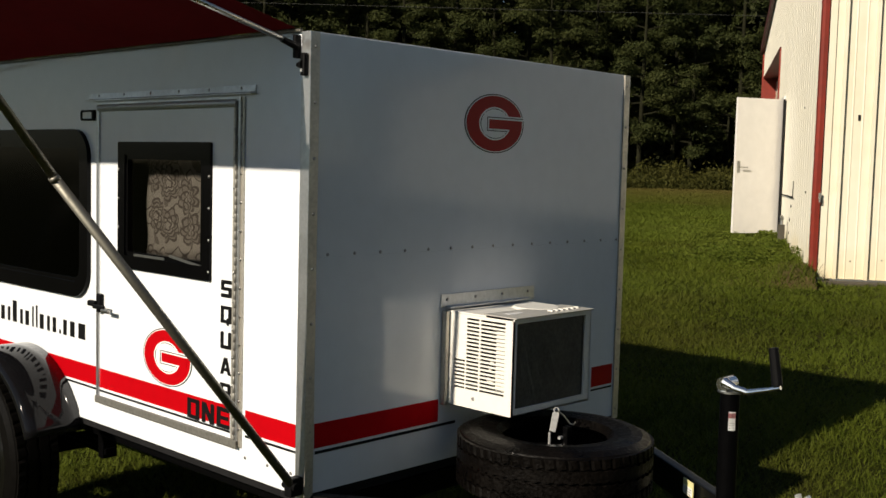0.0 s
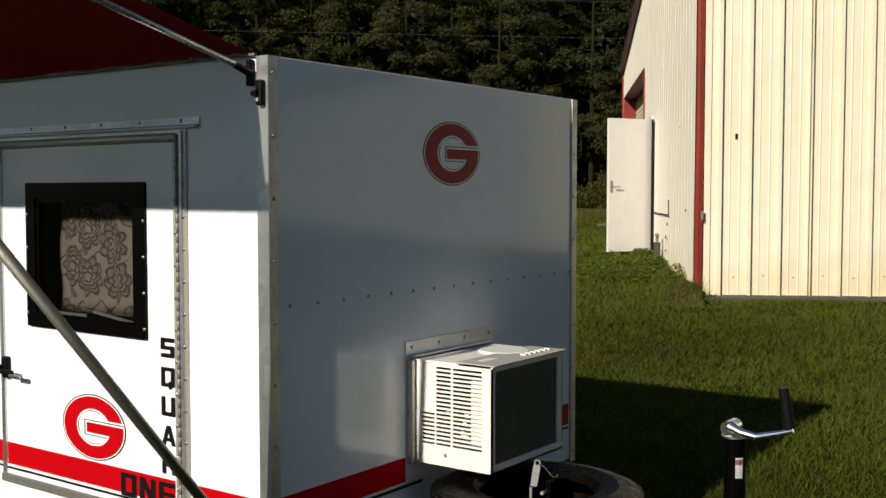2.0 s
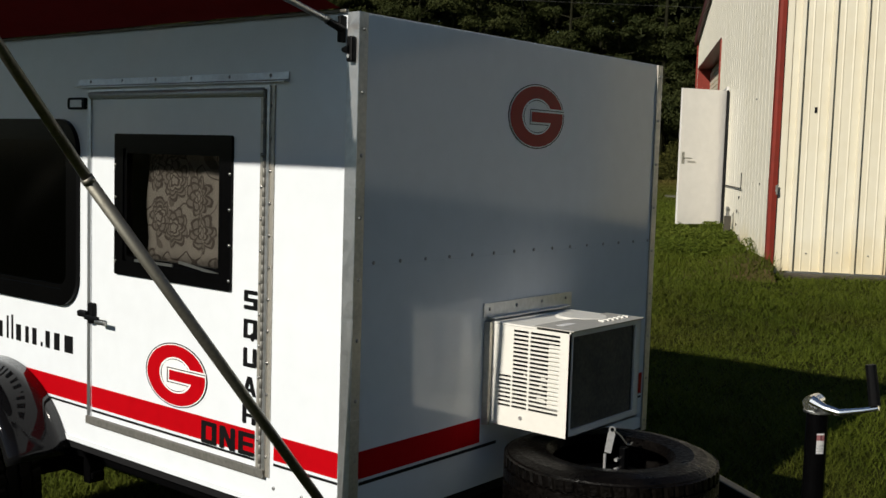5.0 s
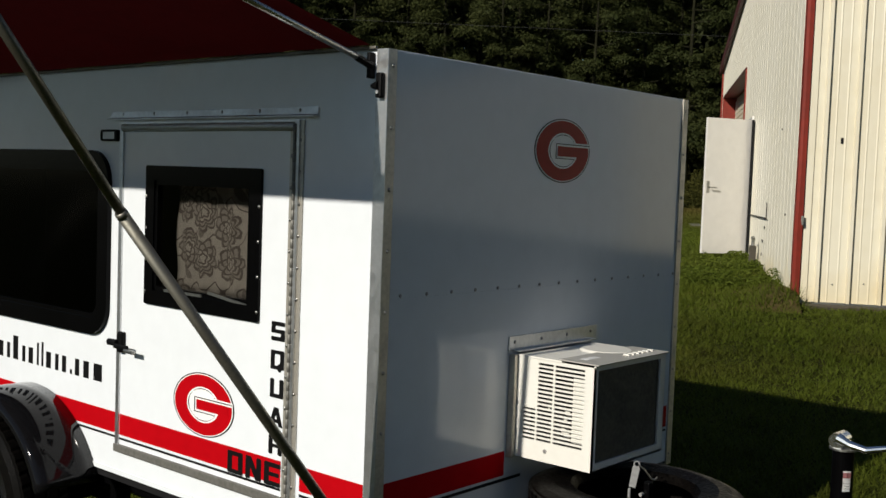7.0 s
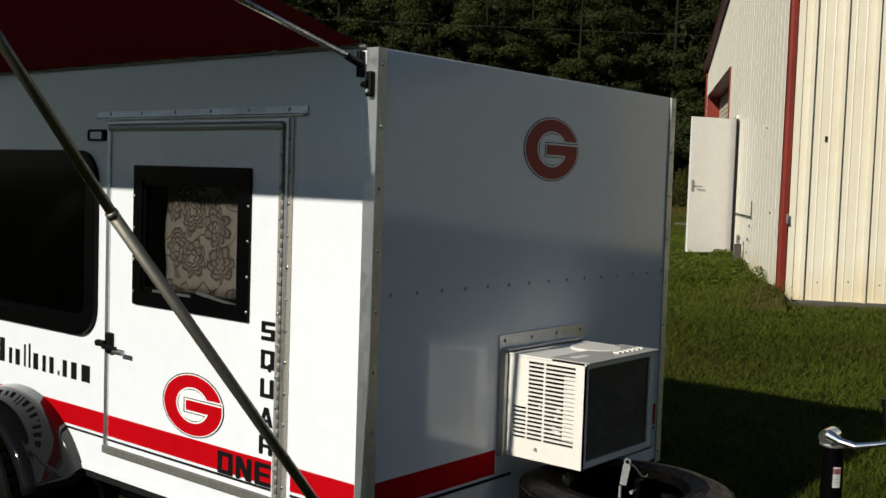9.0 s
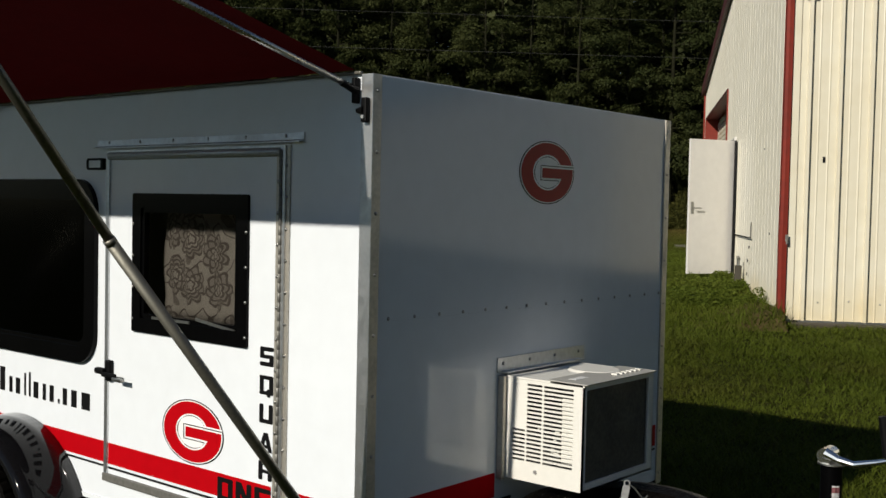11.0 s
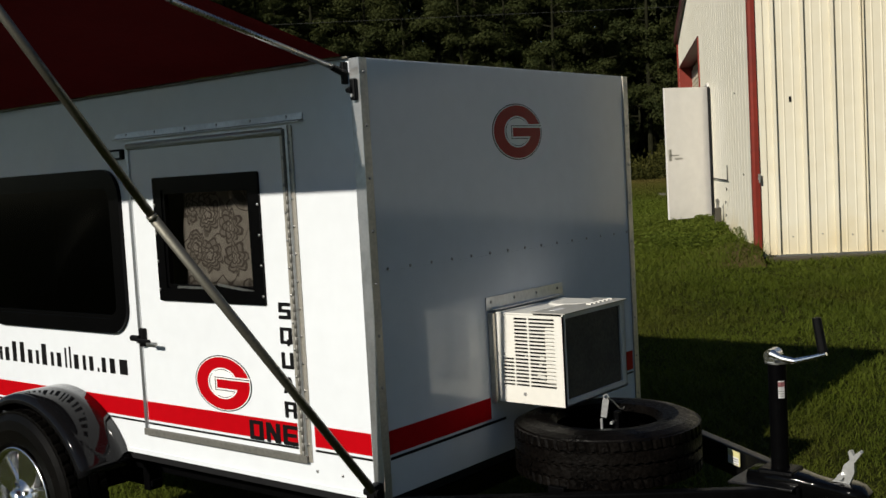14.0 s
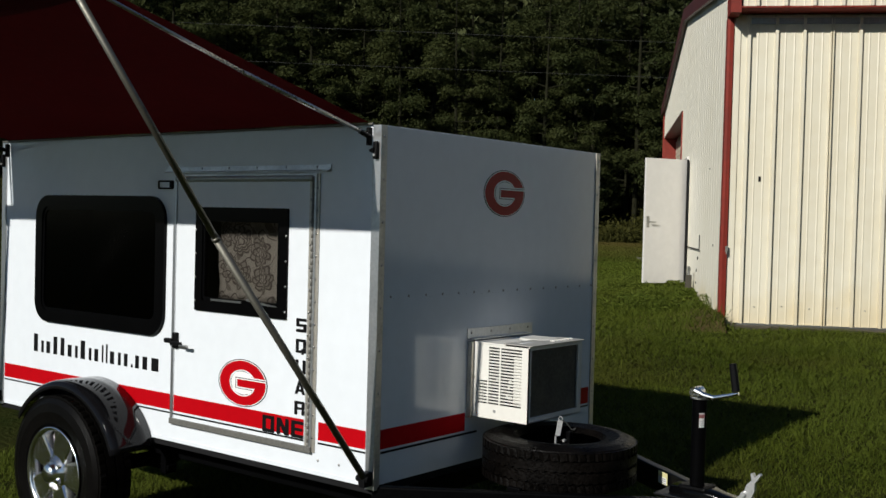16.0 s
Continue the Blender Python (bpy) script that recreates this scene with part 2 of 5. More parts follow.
def awning_material():
    m = material("maroon_awning_fabric", (0.105, 0.011, 0.013), 0.85, spec=0.1, vary=0.25, scale=10, bump=0.0008, bump_scale=350)
    t, n = m.node_tree, m.node_tree.nodes
    tr, mix = n.new("ShaderNodeBsdfTranslucent"), n.new("ShaderNodeMixShader")
    tr.inputs["Color"].default_value = (0.105, 0.006, 0.007, 1)
    mix.inputs[0].default_value = 0.26
    t.links.new(n["Principled BSDF"].outputs[0], mix.inputs[1])
    t.links.new(tr.outputs[0], mix.inputs[2])
    t.links.new(mix.outputs[0], n["Material Output"].inputs["Surface"])
    return m


M_AWNING = awning_material()


# ---- mesh helpers ----
def hang(ob, parent):
    """Parents ob so that its mesh stays in the world's metres."""
    ob.parent = parent
    ob.matrix_parent_inverse = parent.matrix_basis.inverted() if parent.parent is None else Matrix.Identity(4)


def part(name, bm, mat, parent=None, label="", smooth=False):
    """Links a bmesh as one mesh object under a thing or a part."""
    me = bpy.data.meshes.new(name)
    bmesh.ops.recalc_face_normals(bm, faces=bm.faces)
    bm.to_mesh(me)
    bm.free()
    me.materials.append(mat)
    if smooth:
        me.shade_smooth()
    ob = new(name, me)
    if parent is not None:
        hang(ob, parent)
    if label:
        ob["label"] = label
    return ob


def shared(name, me, parent, m):
    """One more object on a mesh that other pieces share."""
    ob = new(name, me)
    hang(ob, parent)
    ob.matrix_basis = m
    return ob


def thing(name, label, category, kind="", group="", at=(0, 0, 0)):
    ob = new(name)
    ob.empty_display_size = 0.1
    ob.location = at
    return tagged(ob, label, category, group, kind)


def box(bm, x0, x1, y0, y1, z0, z1, bevel=0.0, m=None):
    tmp = bmesh.new()
    bmesh.ops.create_cube(tmp, size=1)
    for v in tmp.verts:
        v.co = Vector((x0 + (v.co.x + 0.5) * (x1 - x0), y0 + (v.co.y + 0.5) * (y1 - y0), z0 + (v.co.z + 0.5) * (z1 - z0)))
    if bevel:
        bmesh.ops.bevel(tmp, geom=list(tmp.edges), offset=bevel, segments=2, affect="EDGES", profile=0.6)
    if m is not None:
        tmp.transform(m)
    me = bpy.data.meshes.new("tmp")
    tmp.to_mesh(me)
    tmp.free()
    bm.from_mesh(me)
    bpy.data.meshes.remove(me)
    return bm


def boxed(*args, **kw):
    return box(bmesh.new(), *args, **kw)


def tube(bm, a, b, r, seg=16, r2=None, cap=True):
    a, b = Vector(a), Vector(b)
    d = b - a
    m = Matrix.Translation((a + b) / 2) @ d.to_track_quat("Z", "Y").to_matrix().to_4x4()
    bmesh.ops.create_cone(bm, cap_ends=cap, segments=seg, radius1=r, radius2=r if r2 is None else r2, depth=d.length, matrix=m)
    return bm


def tubed(*args, **kw):
    return tube(bmesh.new(), *args, **kw)


def sheet(bm, corners, thick, axis):
    """A prism: a flat outline of 3D corners, pushed by thick along an axis vector."""
    base = [bm.verts.new(c) for c in corners]
    top = [bm.verts.new(Vector(c) + Vector(axis) * thick) for c in corners]
    n = len(corners)
    bm.faces.new(base)
    bm.faces.new(top[::-1])
    for i in range(n):
        bm.faces.new((base[i], base[(i + 1) % n], top[(i + 1) % n], top[i]))
    return bm


def wall_plate(u0, u1, w0, w1, holes, depth0, depth1, plane):
    """A thick wall with openings through it, as one closed mesh. plane maps (u, depth, w) to a place."""
    bm = bmesh.new()
    us = sorted({u0, u1, *(h[0] for h in holes), *(h[1] for h in holes)})
    ws = sorted({w0, w1, *(h[2] for h in holes), *(h[3] for h in holes)})
    grid = {}

    def vert(i, j, d):
        if (i, j, d) not in grid:
            grid[i, j, d] = bm.verts.new(plane(us[i], (depth0, depth1)[d], ws[j]))
        return grid[i, j, d]

    def solid(i, j):
        if not (0 <= i < len(us) - 1 and 0 <= j < len(ws) - 1):
            return False
        cu, cw = (us[i] + us[i + 1]) / 2, (ws[j] + ws[j + 1]) / 2
        return not any(h[0] <= cu <= h[1] and h[2] <= cw <= h[3] for h in holes)

    for i in range(len(us) - 1):
        for j in range(len(ws) - 1):
            if not solid(i, j):
                continue
            for d in (0, 1):
                bm.faces.new([vert(i, j, d), vert(i + 1, j, d), vert(i + 1, j + 1, d), vert(i, j + 1, d)])
            for (a, b), (p, q) in (((i - 1, j), ((i, j), (i, j + 1))), ((i + 1, j), ((i + 1, j), (i + 1, j + 1))),
                                   ((i, j - 1), ((i, j), (i + 1, j))), ((i, j + 1), ((i, j + 1), (i + 1, j + 1)))):
                if not solid(a, b):
                    bm.faces.new([vert(*p, 0), vert(*q, 0), vert(*q, 1), vert(*p, 1)])
    return bm


def ring_frame(u0, u1, w0, w1, inset, rad, d0, d1, plane, seg=8):
    """A frame with rounded corners between two outlines, with depth."""
    def outline(a, b, c, d, r):
        pts = []
        for cu, cw, start in ((b - r, d - r, 0), (a + r, d - r, 90), (a + r, c + r, 180), (b - r, c + r, 270)):
            for k in range(seg + 1):
                ang = radians(start + 90 * k / seg)
                pts.append((cu + r * math.cos(ang), cw + r * math.sin(ang)))
        return pts
    out = outline(u0, u1, w0, w1, rad)
    inn = outline(u0 + inset, u1 - inset, w0 + inset, w1 - inset, max(rad - inset, 0.004))
    bm = bmesh.new()
    loops = [[bm.verts.new(plane(u, d, w)) for u, w in pts] for pts, d in ((out, d0), (out, d1), (inn, d1), (inn, d0))]
    n = len(out)
    for a, b in ((0, 1), (1, 2), (2, 3), (3, 0)):
        for k in range(n):
            bm.faces.new((loops[a][k], loops[a][(k + 1) % n], loops[b][(k + 1) % n], loops[b][k]))
    return bm


def side(u, d, w):
    """Trailer's door side: u along x, d outward, w up."""
    return Vector((u, -d, w))


def front(u, d, w):
    """Trailer's front: u along y, d outward, w up."""
    return Vector((d, u, w))


def ground_z(x, y):
    """Lawn that climbs gently towards the shed."""
    return 0.62 * (1 - math.exp(-max(y + 0.2, 0) / 7.6))


# ---- lawn ----
def lawn():
    bm = bmesh.new()
    radii = [0.0] + [0.6 * 1.16 ** k for k in range(56)]
    seg = 72
    rows = []
    for r in radii:
        row = []
        for k in range(seg if r else 1):
            a = 2 * math.pi * k / seg
            x, y = r * math.cos(a), 3 + r * math.sin(a)
            row.append(bm.verts.new((x, y, ground_z(x, y) - 0.014)))
        rows.append(row)
    for k in range(seg):
        bm.faces.new((rows[0][0], rows[1][k], rows[1][(k + 1) % seg]))
    for a, b in zip(rows[1:], rows[2:]):
        for k in range(seg):
            bm.faces.new((a[k], b[k], b[(k + 1) % seg], a[(k + 1) % seg]))
    ob = part("ground", bm, M_SOIL, smooth=True)
    return tagged(ob, "mown green lawn rising gently to a shed", "lawn", kind="structure")


lawn()

# ---- trailer ----
BX0, BY1, BZ0, BZ1 = -2.58, 1.58, 0.565, 1.891
trailer = thing("camper_trailer", "small square white camper trailer with red stripes", "camper trailer", at=(-1.65, 0.79, 0))
DOOR = (-1.178, -0.314, 0.645, 1.719)
SWIN = (-2.25, -1.234, 1.01, 1.628)
DWIN = (-1.025, -0.465, 1.146, 1.583)
T = 0.03
HOLES = [(DOOR[0] + 0.02, DOOR[1] - 0.02, DOOR[2] + 0.02, DOOR[3] - 0.02), (SWIN[0] + 0.05, SWIN[1] - 0.05, SWIN[2] + 0.05, SWIN[3] - 0.05)]
part("side_wall", wall_plate(BX0, 0.0, BZ0, BZ1, HOLES, 0, -T, side), M_WHITE, trailer)
AC = (0.595, 0.966, 0.762, 1.046)
front_wall = part("front_wall", wall_plate(T + 0.0005, BY1 - T - 0.0005, BZ0, BZ1, [AC], 0, -T, front), M_WHITE, trailer)
part("side_wall", boxed(BX0, 0.0, BY1 - T, BY1, BZ0, BZ1), M_WHITE, trailer)
part("rear_wall", boxed(BX0, BX0 + T, T + 0.0005, BY1 - T - 0.0005, BZ0, BZ1), M_WHITE, trailer)
part("roof", boxed(BX0, -0.001, 0.001, BY1 - 0.001, BZ1, BZ1 + 0.005, bevel=0.002), M_WHITE, trailer)
part("trailer_floor", boxed(BX0, -0.005, 0.005, BY1 - 0.005, BZ0 - 0.03, BZ0), M_DARK, trailer)
part("lining", boxed(BX0 + 0.12, -0.12, 0.45, 0.47, BZ0, BZ1), M_DARK, trailer)


def rivet_mesh():
    bm = bmesh.new()
    bmesh.ops.create_uvsphere(bm, u_segments=8, v_segments=5, radius=0.0055)
    for v in bm.verts:
        v.co.z *= 0.55
    me = bpy.data.meshes.new("rivet")
    bm.to_mesh(me)
    bm.free()
    me.materials.append(M_RIVET)
    me.shade_smooth()
    return me


RIVET = rivet_mesh()


def rivet(parent, place, normal):
    shared("rivet", RIVET, parent, Matrix.Translation(place) @ Vector(normal).to_track_quat("Z", "Y").to_matrix().to_4x4())


OUT_SIDE, OUT_FRONT = (0, -1, 0), (1, 0, 0)


def corner_trim(x, y, sx, sy, label):
    """An aluminium angle down a corner of the body."""
    bm = bmesh.new()
    w, t = 0.029, 0.006
    ay = -sy
    pts = [(x + sx * t, y + sy * 0.002), (x + sx * t, y + ay * w), (x, y + ay * w), (x, y + sy * 0.002)]
    sheet(bm, [(px, py, BZ0 - 0.012) for px, py in pts], BZ1 - BZ0 + 0.016, (0, 0, 1))
    trim = part("corner_trim", bm, M_ALU, trailer, label)
    back = -sx
    lap = [(x + sx * t, y + sy * 0.0045), (x + back * 0.034, y + sy * 0.0045), (x + back * 0.034, y + sy * 0.0022), (x + sx * t, y + sy * 0.0022)]
    bm = bmesh.new()
    sheet(bm, [(px, py, BZ0 - 0.012) for px, py in lap], BZ1 - BZ0 + 0.016, (0, 0, 1))
    part("side_flange", bm, M_ALUB, trim)
    return trim


trim_near = corner_trim(0, 0, 1, -1, "dull aluminium angle with rivets")
part("trim_foot", boxed(0.0062, 0.0092, -0.0046, 0.027, BZ0 - 0.014, 0.86, bevel=0.001), M_ALU, trim_near)
trim_far = corner_trim(0, BY1, 1, 1, "dull aluminium angle with rivets")
corner_trim(BX0, 0, -1, -1, "dull aluminium angle with rivets")
for k in range(9):
    z = 1.853 - 0.1575 * k
    rivet(trim_near, (0.0068, 0.014, z), OUT_FRONT)
    rivet(trim_far, (0.0068, BY1 - 0.014, z), OUT_FRONT)
for k in range(15):
    rivet(front_wall, (0.001, 0.075 + 0.1045 * k, 1.2625), OUT_FRONT)
for k in range(3):
    rivet(trailer, (-0.059 - 0.112 * k, -0.001, 0.618), OUT_SIDE)
part("panel_seam", boxed(0.0, 0.0012, 0.04, BY1 - 0.04, 1.255, 1.2558), M_WHITE, front_wall)
part("bottom_edge", boxed(BX0 + 0.04, -0.04, -0.004, -0.0005, BZ0 - 0.004, BZ0 + 0.012), M_WHITE, trailer)


# stripes: red band, thin white gap, black line
def decal(name, u0, u1, w0, w1, plane, mat, parent, lift=0.0015, label=""):
    bm = bmesh.new()
    sheet(bm, [plane(u0, 0.0002, w0), plane(u1, 0.0002, w0), plane(u1, 0.0002, w1), plane(u0, 0.0002, w1)], lift, plane(0, 1, 0) - plane(0, 0, 0))
    return part(name, bm, mat, parent, label)


SZ0, SZ1, LZ0, LZ1 = 0.697, 0.766, 0.681, 0.688
decal("stripe", BX0 + 0.04, DOOR[0] - 0.012, SZ0, SZ1, side, M_RED, trailer, label="red vinyl stripe")
decal("stripe", DOOR[1] + 0.03, -0.039, SZ0, SZ1, side, M_RED, trailer, label="red vinyl stripe")
decal("pinstripe", BX0 + 0.04, DOOR[0] - 0.012, LZ0, LZ1, side, M_BLACKV, trailer, label="thin black vinyl line")
decal("pinstripe", DOOR[1] + 0.03, -0.039, LZ0, LZ1, side, M_BLACKV, trailer, label="thin black vinyl line")
decal("stripe", 0.036, 0.556, SZ0, SZ1 + 0.004, front, M_RED, trailer, label="red vinyl stripe")
decal("pinstripe", 0.039, 0.64, LZ0 - 0.002, LZ1, front, M_BLACKV, trailer, label="thin black vinyl line")
decal("stripe", 1.405, BY1 - 0.039, SZ0, SZ1 + 0.008, front, M_RED, trailer, label="red vinyl stripe")
decal("pinstripe", 1.405, BY1 - 0.039, LZ0, LZ1, front, M_BLACKV, trailer, label="thin black vinyl line")


def oval_badge(cu, cw, a, b, plane, parent, lift):
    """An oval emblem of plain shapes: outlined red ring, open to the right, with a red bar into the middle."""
    out = plane(0, 1, 0) - plane(0, 0, 0)

    def oval(k, deg0, deg1, ra, rb, steps=48):
        return [plane(cu + a * ra * math.cos(radians(deg0 + (deg1 - deg0) * i / steps)), k, cw + b * rb * math.sin(radians(deg0 + (deg1 - deg0) * i / steps))) for i in range(steps + 1)]

    def ring(name, r_out, r_in_a, r_in_b, k, d0, d1, mat, steps=48):
        bm = bmesh.new()
        o, i = oval(k, d0, d1, r_out, r_out, steps), oval(k, d0, d1, r_in_a, r_in_b, steps)
        vo, vi = [bm.verts.new(p) for p in o], [bm.verts.new(p) for p in i]
        vo2, vi2 = [bm.verts.new(p + out * 0.0006) for p in o], [bm.verts.new(p + out * 0.0006) for p in i]
        for n in range(steps):
            bm.faces.new((vo2[n], vo2[n + 1], vi2[n + 1], vi2[n]))
            bm.faces.new((vo[n], vo[n + 1], vo2[n + 1], vo2[n]))
            bm.faces.new((vi[n], vi[n + 1], vi2[n + 1], vi2[n]))
        return part(name, bm, mat, parent)

    def slab(name, u0, u1, w0, w1, k, mat):
        bm = bmesh.new()
        sheet(bm, [plane(cu + a * u0, k, cw + b * w0), plane(cu + a * u1, k, cw + b * w0), plane(cu + a * u1, k, cw + b * w1), plane(cu + a * u0, k, cw + b * w1)], 0.0006, out)
        return part(name, bm, mat, parent)

    bm = bmesh.new()
    sheet(bm, oval(lift, 0, 360, 1.0, 1.0, 48)[:-1], 0.0005, out)
    emblem = part("emblem", bm, M_BLACKV, parent, "red and white oval emblem decal")
    parent = emblem
    bm = bmesh.new()
    sheet(bm, oval(lift + 0.0006, 0, 360, 0.965, 0.965, 48)[:-1], 0.0005, out)
    part("backing", bm, M_WHITEV, parent)
    ring("ring", 0.935, 0.53, 0.56, lift + 0.0012, 0, 360, M_RED)
    ring("outline", 0.485, 0.460, 0.510, lift + 0.0012, 20, 330, M_BLACKV)
    slab("slot", -0.26, 0.965, 0.14, 0.27, lift + 0.0020, M_WHITEV)
    slab("slot_line", -0.27, 0.955, 0.192, 0.222, lift + 0.0028, M_BLACKV)
    slab("bar", -0.20, 0.80, -0.17, 0.14, lift + 0.0020, M_RED)
    slab("bar_line", -0.27, 0.40, -0.255, -0.230, lift + 0.0024, M_BLACKV)
    slab("bar_line", -0.27, -0.25, -0.23, 0.195, lift + 0.0024, M_BLACKV)
    return emblem


oval_badge(0.797, 1.674, 0.152, 0.099, front, front_wall, 0.0004)

# ---- door ----
door = part("door", wall_plate(DOOR[0] + 0.016, DOOR[1] - 0.022, DOOR[2] + 0.018, DOOR[3] - 0.03, [(DWIN[0] + 0.03, DWIN[1] - 0.03, DWIN[2] + 0.03, DWIN[3] - 0.03)], 0.004, -T, side), M_WHITE, trailer, "white door with a screened window")
part("door_frame", ring_frame(*DOOR, 0.018, 0.004, -0.002, 0.010, side, 2), M_ALUB, trailer, "aluminium door surround")
part("door_sill", boxed(DOOR[0], DOOR[1], -0.016, -0.0045, DOOR[2] - 0.004, DOOR[2] + 0.021, bevel=0.002), M_SILL, trailer, "grey aluminium door sill")
part("door_header", tubed((DOOR[0] + 0.02, -0.010, 1.7015), (DOOR[1] - 0.02, -0.010, 1.7015), 0.0120), M_HEAD, trailer, "round aluminium head bar", smooth=True)


def knuckles(x, y, z0, z1):
    """The barrel of a piano hinge: a row of short knuckles with dark gaps between them."""
    bm = bmesh.new()
    n = int((z1 - z0) / 0.026)
    step = (z1 - z0) / n
    cuts = [(z0 + (k + f) * step, r) for k in range(n) for f, r in ((0.0, 0.0042), (0.06, 0.0058), (0.90, 0.0058), (0.96, 0.0042))]
    rows = [[bm.verts.new((x + r * math.cos(k * math.pi / 5), y + r * math.sin(k * math.pi / 5), z)) for k in range(10)] for z, r in cuts]
    for a, b in zip(rows, rows[1:]):
        for k in range(10):
            bm.faces.new((a[k], a[(k + 1) % 10], b[(k + 1) % 10], b[k]))
    bm.faces.new(rows[0])
    bm.faces.new(rows[-1][::-1])
    return bm


cap = bmesh.new()
sheet(cap, [(-1.236, 0, 1.753), (-1.236, -0.004, 1.753), (-1.236, -0.005, 1.734), (-1.236, -0.022, 1.729), (-1.236, -0.022, 1.726), (-1.236, 0, 1.728)], 0.989, (1, 0, 0))
cap = part("drip_cap", cap, M_ALUB, trailer, "riveted aluminium drip cap")
for k in range(6):
    rivet(cap, (-0.319 - 0.170 * k, -0.0045, 1.745), OUT_SIDE)
hinge = part("hinge", knuckles(-0.331, -0.010, DOOR[2] + 0.01, DOOR[3] - 0.01), M_SILL, trailer, "long piano hinge", smooth=True)
part("hinge_leaf", boxed(-0.326, -0.300, -0.005, -0.0012, DOOR[2], DOOR[3]), M_ALU, hinge)
part("hinge_leaf", boxed(-0.352, -0.336, -0.0072, -0.0045, DOOR[2] + 0.02, DOOR[3] - 0.03), M_ALU, hinge)
for k in range(12):
    z = DOOR[3] - 0.055 - k * 0.0875
    rivet(hinge, (-0.313, -0.0055, z), OUT_SIDE)
    rivet(hinge, (-0.345, -0.0078, z - 0.044), OUT_SIDE)

dwin = part("door_window", ring_frame(*DWIN, 0.045, 0.006, -0.006, 0.013, side, 2), M_WINFRAME, trailer, "black framed screen window")
part("inner_frame", ring_frame(DWIN[0] + 0.045, DWIN[1] - 0.045, DWIN[2] + 0.045, DWIN[3] - 0.045, 0.014, 0.02, -0.014, 0.008, side, 4), M_WINFRAME, dwin)
pane_quad(DWIN[0] + 0.035, DWIN[1] - 0.035, 0.001, DWIN[2] + 0.035, DWIN[3] - 0.035, M_SCREEN, dwin, "dim screened glass").visible_shadow = False
part("support_arm", boxed(-0.92, -0.73, -0.012, -0.006, 1.192, 1.200, m=None), M_STEEL, dwin)
part("support_arm", sheet(bmesh.new(), [(-0.70, -0.012, 1.205), (-0.52, -0.012, 1.185), (-0.52, -0.012, 1.193), (-0.70, -0.012, 1.213)], 0.005, (0, 1, 0)), M_STEEL, dwin)
for k in range(4):
    z = 1.175 + 0.10 * k
    rivet(dwin, (DWIN[0] + 0.006, -0.0135, z + 0.012), OUT_SIDE)
    rivet(dwin, (DWIN[1] - 0.006, -0.0135, z), OUT_SIDE)


